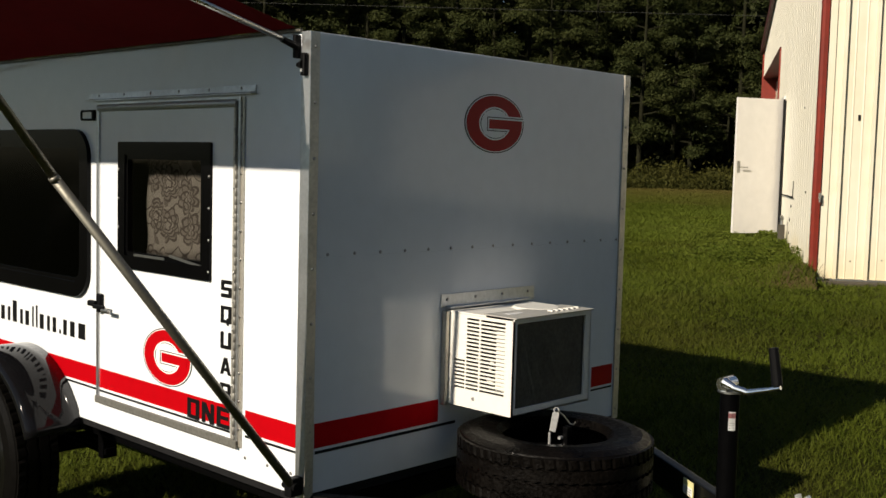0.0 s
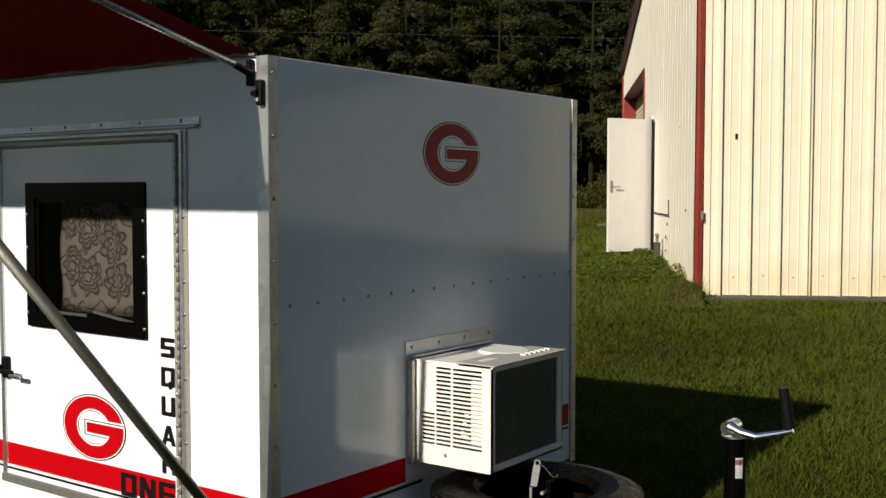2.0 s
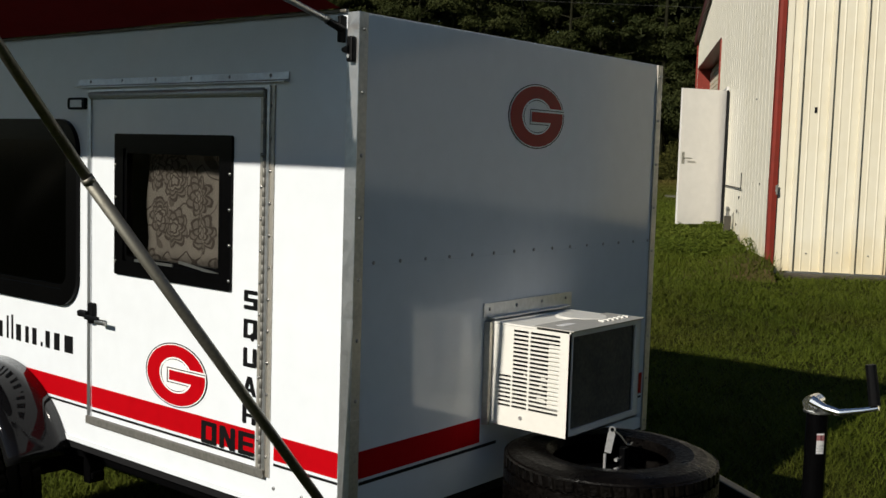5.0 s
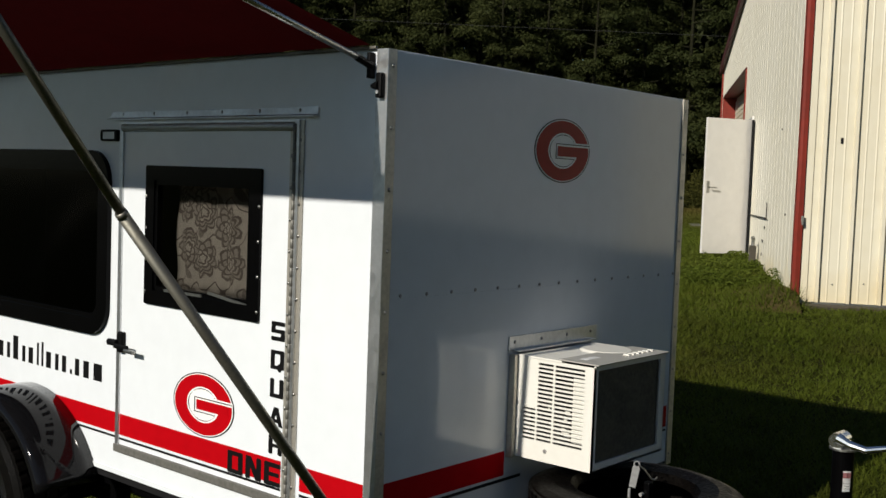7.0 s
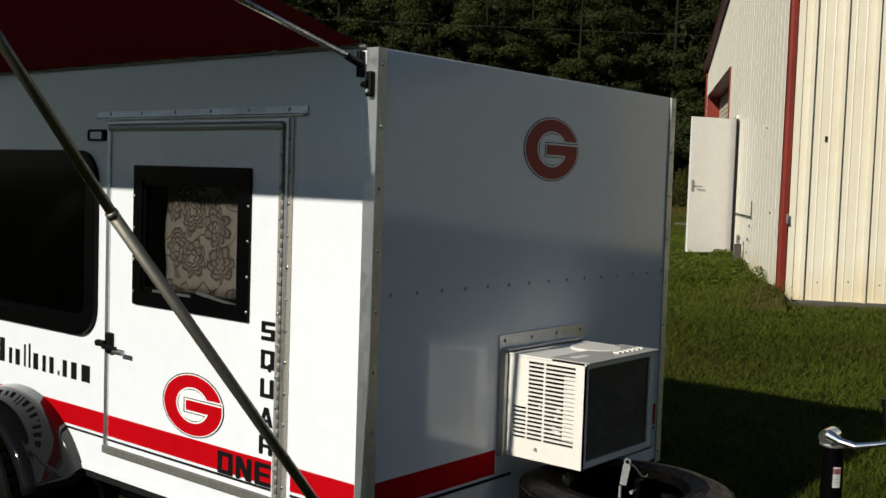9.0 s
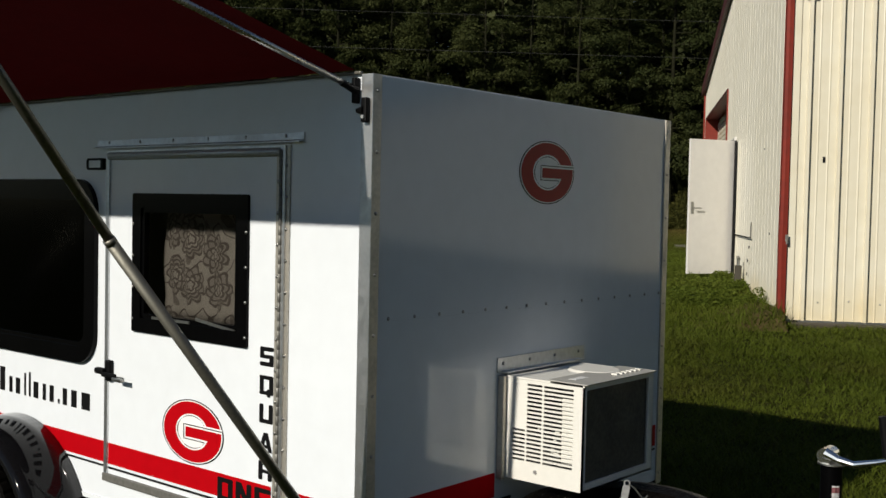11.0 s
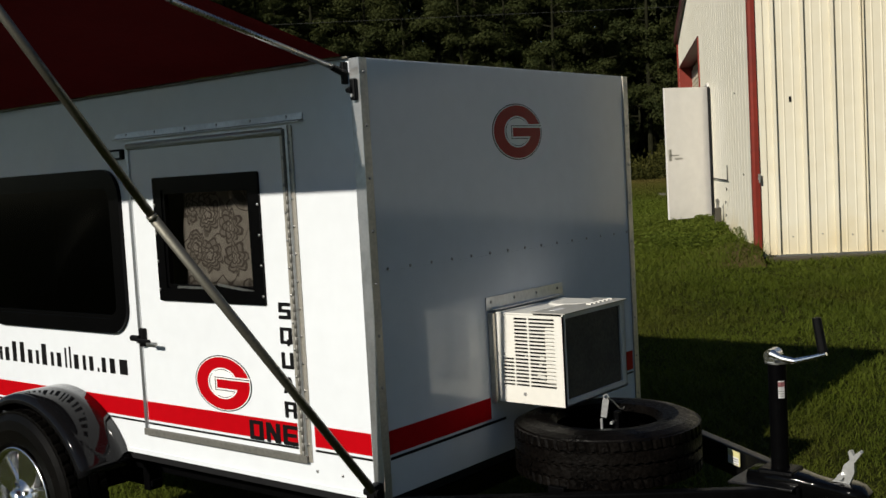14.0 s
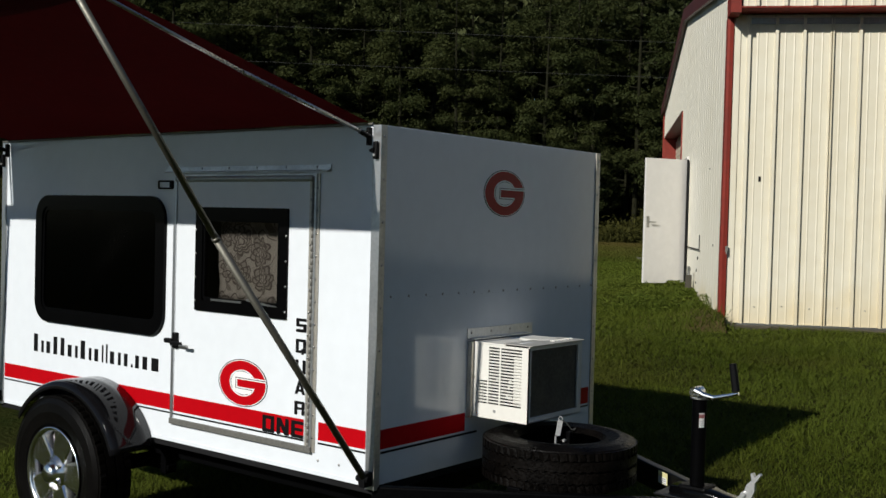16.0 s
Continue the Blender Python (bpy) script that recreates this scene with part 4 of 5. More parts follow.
def band(name, z0, z1, mat, parent, r=0.0278):
    """A small label wrapped round the jack's tube."""
    bm = bmesh.new()
    pts = [(JX + r * math.cos(radians(a)), MID + r * math.sin(radians(a))) for a in range(-66, -22, 6)]
    low, top = [bm.verts.new((x, y, z0)) for x, y in pts], [bm.verts.new((x, y, z1)) for x, y in pts]
    for i in range(len(pts) - 1):
        bm.faces.new((low[i], low[i + 1], top[i + 1], top[i]))
    bmesh.ops.solidify(bm, geom=bm.faces[:], thickness=-0.0006)
    return part(name, bm, mat, parent)


band("sticker", 0.815, 0.868, M_WHITEV, jack)
band("sticker_head", 0.850, 0.864, M_SIGNRED, jack, 0.0286)
for k in range(3):
    band("sticker_line", 0.822 + 0.007 * k, 0.8225 + 0.007 * k, M_BLACKV, jack, 0.0286)
RAIL = Matrix.Translation((0.50, BY1 - 0.05 - 0.3808, 0)) @ Matrix.Rotation(math.atan2(MID + 0.05 - BY1 + 0.05, 1.02), 4, "Z")
sticker = part("warning_sticker", boxed(0.188, 0.258, -0.0230, -0.0190, 0.514, 0.5615, m=RAIL), M_YELLOW, trailer, "pale warning sticker on the tongue rail")
part("sticker_block", boxed(0.190, 0.256, -0.0240, -0.0231, 0.516, 0.542, m=RAIL), M_WHITEV, sticker)
for k in range(3):
    part("sticker_line", boxed(0.218, 0.252, -0.0247, -0.0241, 0.519 + 0.008 * k, 0.521 + 0.008 * k, m=RAIL), M_BLACKV, sticker)

# ---- spare ----
SP = Vector((0.352, 0.724, 0.620))
flat = Matrix.Translation(SP) @ Matrix.Rotation(radians(90), 4, "X")
spare = part("spare_wheel", tyre(bmesh.new(), 0.308, 0.165, 0.093, flat, 112), M_SPARE, trailer, "black spare tyre lying flat on the tongue")
part("spare_rim", lathe([(0.167, -0.07), (0.160, -0.06), (0.145, -0.02), (0.11, 0.02), (0.06, 0.01), (0.001, 0.01)], flat), M_FRAME, spare, smooth=True)
for k in range(5):
    a = radians(72 * k + 10)
    part("stud_hole", tubed((SP.x + 0.075 * math.cos(a), SP.y + 0.075 * math.sin(a), SP.z - 0.02), (SP.x + 0.075 * math.cos(a), SP.y + 0.075 * math.sin(a), SP.z + 0.004), 0.011, 8), M_ZINC, spare)
part("spare_carrier", boxed(SP.x - 0.03, SP.x + 0.03, 0.40, 1.13, 0.505, 0.552, bevel=0.004), M_FRAME, trailer)
hold = bmesh.new()
sheet(hold, [(-0.014, 0, 0.668), (0.005, 0, 0.665), (0.015, 0, 0.722), (0.012, 0, 0.727), (-0.003, 0, 0.729), (-0.006, 0, 0.725)], 0.010, (0, 1, 0))
for k in range(8):
    a, b = radians(45 * k), radians(45 * k + 45)
    tube(hold, (0.006 + 0.008 * math.cos(a), 0.005, 0.734 + 0.009 * math.sin(a)), (0.006 + 0.008 * math.cos(b), 0.005, 0.734 + 0.009 * math.sin(b)), 0.0025, 6)
hold.transform(Matrix.Translation((0.349, MID - 0.044, 0.036)) @ Matrix.Rotation(radians(28), 4, "Z"))
part("hold_down", hold, M_ZINC, spare, "zinc hold-down bracket")
part("hold_bolt", tubed((0.340, MID - 0.052, 0.60), (0.340, MID - 0.052, 0.70), 0.0045, 10), M_ZINC, spare)
hook = bmesh.new()
for a, b in (((0.357, -0.036, 0.768), (0.368, -0.022, 0.756)), ((0.368, -0.022, 0.756), (0.384, -0.006, 0.728)), ((0.384, -0.006, 0.728), (0.392, 0.002, 0.726)), ((0.392, 0.002, 0.726), (0.396, 0.006, 0.734))):
    tube(hook, (a[0], MID + a[1], a[2]), (b[0], MID + b[1], b[2]), 0.0022, 6)
part("hold_hook", hook, M_STEEL, spare)
part("hold_post", boxed(0.372, 0.392, MID - 0.03, MID - 0.005, 0.60, 0.722, bevel=0.004), M_FRAME, spare)
for k in range(3):
    part("hold_nut", tubed((0.372, MID - 0.045, 0.63 + 0.028 * k), (0.372, MID - 0.032, 0.63 + 0.028 * k), 0.006, 6), M_ZINC, spare)

# ---- air conditioner ----
ac = thing("window_air_conditioner", "white window air conditioner sticking out of the trailer front", "air conditioner", at=(0.15, 0.785, 0.76))
AX0, AX1, AY0, AY1, AZ0, AZ1 = -0.12, 0.292, 0.581, 0.980, 0.757, 1.060
t_ = 0.004
lv = [(0.096, 0.148), (0.155, 0.256)]
rowsz = [0.816 + 0.01245 * k for k in range(19)]
slots = [(a, b, z, z + 0.0068) for z in rowsz for a, b in lv] + [(0.046, 0.090, z, z + 0.0062) for z in rowsz[:8]]
part("case_side", wall_plate(0.02, AX1, AZ0, AZ1 - 0.003, slots, 0, -t_, lambda u, d, w: Vector((u, AY0 - d, w))), M_AC, ac, "white louvred side panel")
part("case_side", boxed(0.02, AX1, AY1 - t_, AY1, AZ0, AZ1), M_AC, ac)
part("case_top", boxed(0.02, AX1 - 0.115, AY0 - 0.002, AY1 + 0.002, AZ1 - 0.003, AZ1 + 0.003, bevel=0.0015), M_AC, ac)
part("top_plate", boxed(AX1 - 0.125, AX1 + 0.010, AY0 - 0.003, AY1 + 0.004, AZ1 + 0.0035, AZ1 + 0.0075, bevel=0.0015), M_ACGREY, ac, "grey rear top plate")
dome = bmesh.new()
tube(dome, (AX1 - 0.14, 0.86, AZ1 + 0.002), (AX1 - 0.14, 0.86, AZ1 + 0.009), 0.085, 32, 0.075)
part("top_dome", dome, M_AC, ac)
for k in range(6):
    part("top_tab", boxed(AX1 - 0.045, AX1 - 0.025, 0.80 + 0.028 * k, 0.815 + 0.028 * k, AZ1 + 0.007, AZ1 + 0.012, bevel=0.001), M_AC, ac)
part("top_label", boxed(AX1 - 0.085, AX1 - 0.060, 0.63, 0.70, AZ1 + 0.0076, AZ1 + 0.0082), M_WHITEV, ac)
part("case_bottom", boxed(AX0, AX1, AY0 + 0.001, AY1 - 0.001, AZ0, AZ0 + 0.006), M_AC, ac)
bm = wall_plate(AY0, AY1, AZ0, AZ1 + 0.002, [(AY0 + 0.014, AY1 - 0.030, AZ0 + 0.024, AZ1 - 0.012)], AX1, AX1 - 0.006, lambda u, d, w: Vector((d, u, w)))
part("back_frame", bm, M_AC, ac)
part("coil", boxed(AX1 - 0.022, AX1 - 0.012, AY0 + 0.006, AY1 - 0.024, AZ0 + 0.014, AZ1 - 0.006), M_COIL, ac, "dark grey condenser fins")
fin = boxed(-0.006, 0.0, -0.0008, 0.0008, AZ0 + 0.025, AZ1 - 0.013)
fin_me = bpy.data.meshes.new("fin")
fin.to_mesh(fin_me)
fin.free()
fin_me.materials.append(M_COIL)
for k in range(60):
    shared("fin", fin_me, ac, Matrix.Translation((AX1 - 0.006, AY0 + 0.018 + 0.0058 * k, 0)))
inner = bmesh.new()
box(inner, 0.03, AX1 - 0.03, AY0 + 0.06, AY1 - 0.05, AZ0 + 0.01, AZ1 - 0.02)
part("inner_block", inner, M_ACDARK, ac)
part("fan_shroud", boxed(0.212, 0.264, AY0 + 0.009, AY0 + 0.015, AZ0 + 0.072, AZ1 - 0.044, bevel=0.002), M_AC, ac)
for x, z, w in ((0.188, 0.905, 0.016), (0.184, 0.884, 0.010), (0.176, 0.852, 0.012), (0.186, 0.842, 0.018), (0.128, 0.912, 0.006)):
    part("fan_bracket", boxed(x, x + w, AY0 + 0.010, AY0 + 0.016, z, z + 0.013, bevel=0.001), M_AC, ac)
part("side_screw", tubed((0.130, AY0 - 0.003, 0.790), (0.130, AY0, 0.790), 0.006, 10), M_ZINC, ac)
flange = part("flange", boxed(0.0005, 0.004, 0.556, 1.034, 1.070, 1.114, bevel=0.001), M_ALUB, trailer, "riveted aluminium mounting angle")
part("flange_lip", boxed(0.0005, 0.030, 0.575, 1.000, 1.070, 1.074), M_ALUB, flange)
part("flange_side", boxed(0.0005, 0.022, 0.563, 0.577, 0.752, 1.060, bevel=0.001), M_ALU, flange)
part("flange_side", boxed(0.0005, 0.022, 0.984, 0.998, 0.752, 1.060, bevel=0.001), M_ALU, flange)
for k in range(4):
    rivet(flange, (0.005, 0.583 + 0.138 * k, 1.096), OUT_FRONT)

# ---- awning ----
awning = thing("awning", "dark maroon fabric awning held by grey metal arms", "awning", at=(-1.3, -0.6, 1.9))
AW_Y, AW_Z = -1.240, 2.206


def awning_cloth():
    bm = bmesh.new()
    nx, ny = 40, 14
    rows = []
    for i in range(nx + 1):
        x = BX0 + 0.055 + 2.470 * i / nx
        row = []
        for j in range(ny + 1):
            f = j / ny
            edge = min(i, nx - i) / nx
            sag = 0.014 * math.sin(math.pi * f) * min(1, edge * 6)
            row.append(bm.verts.new((x, -0.010 + f * (AW_Y + 0.010), 1.906 + f * (AW_Z - 1.906) - sag)))
        rows.append(row)
    for i in range(nx):
        for j in range(ny):
            bm.faces.new((rows[i][j], rows[i + 1][j], rows[i + 1][j + 1], rows[i][j + 1]))
    bmesh.ops.solidify(bm, geom=bm.faces[:], thickness=0.0015)
    return part("canopy", bm, M_AWNING, awning, "maroon awning fabric", smooth=True)


awning_cloth()
part("awning_rail", boxed(BX0, -0.034, -0.012, -0.001, 1.8945, 1.9025, bevel=0.002), M_POLE, awning, "aluminium awning rail")
part("roller", tubed((BX0 - 0.02, AW_Y, AW_Z), (-0.02, AW_Y, AW_Z), 0.032, 20), M_POLE, awning, smooth=True)
for x, px in ((-0.046, -0.008), (BX0 + 0.046, BX0 + 0.008)):
    arm = part("rafter_arm", tubed((x, -0.050, 1.866), (x, -0.62, 1.866 + 0.575 * 0.25), 0.0080, 14), M_ARM, awning, "grey metal rafter arm", smooth=True)
    part("arm_inner", tubed((x, -0.60, 1.861 + 0.575 * 0.25), (x, AW_Y, AW_Z - 0.02), 0.0062, 12), M_ARM, arm, smooth=True)
    leg = part("support_pole", tubed((px, -0.036, 0.600), (px, -0.752, 1.474), 0.0128, 14), M_POLE, awning, "telescoping grey support pole", smooth=True)
    part("inner_pole", tubed((px, -0.74, 1.4595), (px, AW_Y - 0.050, AW_Z - 0.018), 0.0108, 14), M_POLE, leg, smooth=True)
    part("pole_head", boxed(px - 0.022, px + 0.014, AW_Y - 0.072, AW_Y + 0.006, AW_Z - 0.034, AW_Z + 0.024, bevel=0.006), M_BLACK, leg)
    part("pole_ring", tubed((px, -0.748, 1.469), (px, -0.756, 1.479), 0.0134, 14), M_POLE, leg, smooth=True)
    part("pole_shackle", boxed(px - 0.020, px + 0.012, -0.050, -0.004, 0.568, 0.622, bevel=0.005), M_BLACK, leg)
    part("pole_pin", tubed((px - 0.034, -0.036, 0.598), (px + 0.022, -0.036, 0.598), 0.012, 10), M_BLACK, leg)
    back = -0.003 if x > -1 else 0.003
    bracket = part("arm_bracket", boxed(x + back - 0.005, x + back + 0.007, -0.022, -0.001, 1.820, 1.886, bevel=0.003), M_BLACK, awning, "black plastic bracket")
    part("bracket_socket", tubed((x, -0.012, 1.852), (x, -0.066, 1.8685), 0.0105, 12, 0.0090), M_BLACK, bracket)
    side_x = x + (0.034 if x > -1 else -0.034)
    stop = part("travel_bracket", boxed(side_x - 0.010, side_x + 0.010, -0.021, -0.004, 1.770, 1.834, bevel=0.005), M_BLACK, awning)
    part("bracket_knob", tubed((side_x - 0.028, -0.014, 1.801), (side_x, -0.014, 1.801), 0.006, 10, 0.014), M_BLACK, stop)
    part("bracket_bolt", tubed((side_x, -0.025, 1.784), (side_x, -0.020, 1.784), 0.005, 8), M_ZINC, stop)


# ---- steel shed ----
SC = Vector((-2.518, 8.877, 0))
SU = Vector((math.cos(radians(29.5)), math.sin(radians(29.5)), 0))
SV = Vector((-SU.y, SU.x, 0))
shed = thing("metal_shed", "cream ribbed steel shed with red corner trim", "shed", at=tuple(SC + SU * 4 + SV * 6 + Vector((0, 0, 0.4))))
EAVE, PEAK, LEN, WID = 4.47, 5.42, 38.0, 14.0


def sh(u, v, z):
    return SC + SU * u + SV * v + Vector((0, 0, z))


def shed_turn():
    return Matrix.Translation(SC) @ Matrix.Rotation(radians(29.5), 4, "Z")


SHM = shed_turn()


def ribs(t0, t1, pitch, first, high=0.042):
    """The profile of a ribbed sheet: (place along, height) with one tall rib and two low ones in each pitch."""
    pts = [(t0, 0.0)]
    k = math.floor((t0 - first) / pitch)
    while first + k * pitch < t1 + pitch:
        r = first + k * pitch
        for off, h in ((-0.024, 0), (-0.015, high), (0.015, high), (0.022, 0), (pitch * 0.33 - 0.012, 0), (pitch * 0.33, 0.005), (pitch * 0.33 + 0.012, 0), (pitch * 0.66 - 0.012, 0), (pitch * 0.66, 0.005), (pitch * 0.66 + 0.012, 0)):
            if t0 < r + off < t1:
                pts.append((r + off, h))
        k += 1
    pts.append((t1, 0.0))
    return pts


def ribbed(name, prof, low, high, place, parent, mat=None):
    """A ribbed steel sheet between two heights, with a back face."""
    bm = bmesh.new()
    rows = [[bm.verts.new(place(t, h, low(t))), bm.verts.new(place(t, h, high(t)))] for t, h in prof]
    back = [[bm.verts.new(place(t, -0.012, low(t))), bm.verts.new(place(t, -0.012, high(t)))] for t in (prof[0][0], prof[-1][0])]
    for a, b in zip(rows, rows[1:]):
        bm.faces.new((a[0], b[0], b[1], a[1]))
    bm.faces.new((back[0][0], back[1][0], back[1][1], back[0][1]))
    bm.faces.new((rows[0][0], rows[0][1], back[0][1], back[0][0]))
    bm.faces.new((rows[-1][0], rows[-1][1], back[1][1], back[1][0]))
    return part(name, bm, mat or M_CREAM, parent)


def face_a(off):
    return lambda t, h, z: sh(t, -h - off, z)


def face_b(t, h, z):
    return sh(-h, t, z)


def rake(v):
    return EAVE + (PEAK - EAVE) * (1 - abs(v - WID / 2) / (WID / 2))


PITCH = 0.3075
# long side: sliding door sheets hung under a hood, siding above
for k in range(13):
    a = 0.218 + 3 * PITCH * k
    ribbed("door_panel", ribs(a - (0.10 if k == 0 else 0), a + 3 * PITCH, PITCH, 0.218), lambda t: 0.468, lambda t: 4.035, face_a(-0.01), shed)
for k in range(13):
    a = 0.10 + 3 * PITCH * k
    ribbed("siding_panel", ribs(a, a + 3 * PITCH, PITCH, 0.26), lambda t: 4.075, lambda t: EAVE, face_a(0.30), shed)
# unseen far sheets, made grey to tone down their reflection in the trailer front
for k in range(27):
    a = 0.218 + 3 * PITCH * (13 + k)
    ribbed("siding_panel", ribs(a, a + 3 * PITCH, PITCH, 0.218), lambda t: 0.468, lambda t: EAVE, face_a(-0.01), shed, M_GALV)
hood = part("hood", boxed(0.08, 12.30, -0.34, 0.06, 4.050, 4.072, bevel=0.006, m=SHM), M_REDTRIM, shed, "red steel door hood")
part("track", boxed(0.2, 12.30, -0.02, 0.05, 3.93, 4.00, m=SHM), M_STEEL, shed)
part("jamb", boxed(0.052, 0.122, -0.005, 0.06, 0.45, 4.05, bevel=0.004, m=SHM), M_CREAM, shed)
part("base_channel", boxed(0.17, LEN, -0.030, 0.03, 0.450, 0.472, m=SHM), M_STEEL, shed)
part("long_wall", boxed(0.30, LEN, 0.13, 0.20, 0.35, EAVE, m=SHM), M_CREAM, shed)
bolt_me = RIVET
for k in range(24):
    shared("screw", bolt_me, shed, Matrix.Translation(sh(0.37 + PITCH * k, 0.006, 0.66 + 0.02 * (k % 2))) @ (-SV).to_track_quat("Z", "Y").to_matrix().to_4x4() @ Matrix.Scale(1.6, 4))
# corner trim, bent out near its foot
bm = bmesh.new()
stations = [(0.46, 0.0, 0.0), (0.8, 0.018, 0.012), (1.25, 0.022, 0.012), (1.7, 0.010, 0.006), (2.4, 0.004, 0.002), (4.00, 0.004, 0.002)]
rows = []
for z, swell, out in stations:
    ring = [(0.040, -0.006), (0.040, -0.024 - out * 0.4), (0.0 - swell * 0.5, -0.028 - out), (-0.026 - swell * 0.6, -0.012), (-0.030 - swell * 0.2, 0.13), (-0.010, 0.13), (-0.005, 0.02)]
    rows.append([bm.verts.new(sh(u, v, z)) for u, v in ring])
n = len(rows[0])
for a, b in zip(rows, rows[1:]):
    for i in range(n):
        bm.faces.new((a[i], a[(i + 1) % n], b[(i + 1) % n], b[i]))
bm.faces.new(rows[0])
bm.faces.new(rows[-1][::-1])
trim = part("corner_trim", bm, M_REDTRIM, shed, "faded red steel corner trim, bent at the foot")
part("corner_trim", boxed(-0.035, 0.08, -0.345, 0.05, 4.00, EAVE, m=SHM), M_REDTRIM, shed)
part("hasp", boxed(0.020, 0.050, -0.050, -0.038, 1.29, 1.36, bevel=0.004, m=SHM), M_SILL, trim)
part("padlock", boxed(0.024, 0.044, -0.064, -0.050, 1.26, 1.31, bevel=0.005, m=SHM), M_SILL, trim)

# gable end with a walk door and a roll-up opening
WDOOR, OPEN = (5.77, 6.86, 0.60, 2.745), (7.50, 13.42, 0.5, 3.70)
for a, b, low in ((0.125, 2.2, 0.46), (2.2, 4.1, 0.46), (4.1, WDOOR[0], 0.48), (WDOOR[0], WDOOR[1], WDOOR[3]), (WDOOR[1], OPEN[0], 0.5), (OPEN[0], WID / 2 + 3.2, OPEN[3]), (WID / 2 + 3.2, OPEN[1], OPEN[3]), (OPEN[1], WID, 0.5)):
    cut = [(t, h * 0.5) for t, h in ribs(a, b, PITCH, 0.1, 0.008)]
    if a < 7 < b:
        cut = sorted(cut + [(7.0, 0.0)])
    # lighter sheet colour stands in for sun on this end
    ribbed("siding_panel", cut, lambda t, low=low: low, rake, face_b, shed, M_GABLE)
part("gable_backing", wall_plate(0.02, WID, 0.35, EAVE, [WDOOR, (OPEN[0], OPEN[1], 0.35, OPEN[3])], 0.015, 0.09, lambda u, d, w: sh(d, u, w)), M_CREAM, shed)
roll = part("rollup_door", boxed(0.27, 0.29, OPEN[0], OPEN[1], 0.5, OPEN[3] - 0.02, m=SHM), M_CREAM, shed, "cream slatted roll-up door")
slat = boxed(0.245, 0.27, OPEN[0] + 0.02, OPEN[1] - 0.02, 0.006, 0.088, bevel=0.008, m=SHM)
slat_me = bpy.data.meshes.new("slat")
slat.to_mesh(slat_me)
slat.free()
slat_me.materials.append(M_CREAM)
for k in range(31):
    shared("slat", slat_me, roll, Matrix.Translation((0, 0, 0.52 + 0.1 * k)))
for v0, v1 in ((OPEN[0] - 0.02, OPEN[0] + 0.02), (OPEN[1] - 0.05, OPEN[1] + 0.02)):
    part("opening_jamb", boxed(-0.03, 0.27, v0, v1, 0.45, OPEN[3], m=SHM), M_REDTRIM, shed, "red steel jamb")
part("opening_head", boxed(-0.028, 0.27, OPEN[0], OPEN[1], OPEN[3] - 0.005, OPEN[3] + 0.03, m=SHM), M_ROOF, shed)
part("edge_trim", boxed(-0.04, 0.02, WID - 0.03, WID + 0.03, 0.5, EAVE, m=SHM), M_REDTRIM, shed)
part("door_jamb", boxed(-0.035, 0.09, WDOOR[0] - 0.045, WDOOR[0], 0.55, WDOOR[3] + 0.03, m=SHM), M_DOORW, shed)
part("door_jamb", boxed(-0.02, 0.09, WDOOR[1], WDOOR[1] + 0.045, 0.55, WDOOR[3] + 0.03, m=SHM), M_DOORW, shed)
part("door_head", boxed(-0.02, 0.09, WDOOR[0], WDOOR[1], WDOOR[3], WDOOR[3] + 0.03, m=SHM), M_DOORW, shed)
# walk door swung wide open on its near jamb
LEAF = Matrix.Translation(sh(-0.012, WDOOR[0] - 0.20, 0)) @ Matrix.Rotation(radians(29.5 + 90 + 122), 4, "Z")
leaf = part("walk_door", boxed(0.0, 0.855, -0.022, 0.022, 0.640, 2.700, bevel=0.004, m=LEAF), M_DOORW, shed, "white steel door standing wide open")
part("latch_plate", boxed(0.775, 0.822, 0.022, 0.028, 1.56, 1.74, bevel=0.002, m=LEAF), M_STEEL, leaf)
part("lever_handle", boxed(0.665, 0.800, 0.060, 0.078, 1.635, 1.655, bevel=0.006, m=LEAF), M_STEEL, leaf)
part("latch_plate", boxed(0.775, 0.822, -0.028, -0.022, 1.56, 1.74, bevel=0.002, m=LEAF), M_STEEL, leaf)
part("lever_handle", boxed(0.665, 0.800, -0.078, -0.060, 1.635, 1.655, bevel=0.006, m=LEAF), M_STEEL, leaf)
for z in (0.9, 1.7, 2.5):
    part("door_hinge", tubed(LEAF @ Vector((-0.01, 0, z - 0.06)), LEAF @ Vector((-0.01, 0, z + 0.06)), 0.012, 8), M_STEEL, leaf)
# dark strip down the wall beside the open door's hinge edge
part("hinge_side_strip", boxed(-0.046, -0.020, WDOOR[0] - 0.34, WDOOR[0] - 0.23, 0.66, 2.70, m=SHM), M_DARK, shed)
# torn sheet and scrapes on the gable end
part("sheet_tear", boxed(-0.032, -0.018, 2.95, 6.0, 1.248, 1.260, m=SHM), M_DARK, shed)
part("sheet_tear", boxed(-0.030, -0.018, 2.945, 2.957, 1.248, 1.46, m=SHM), M_DARK, shed)
rust = random.Random(11)
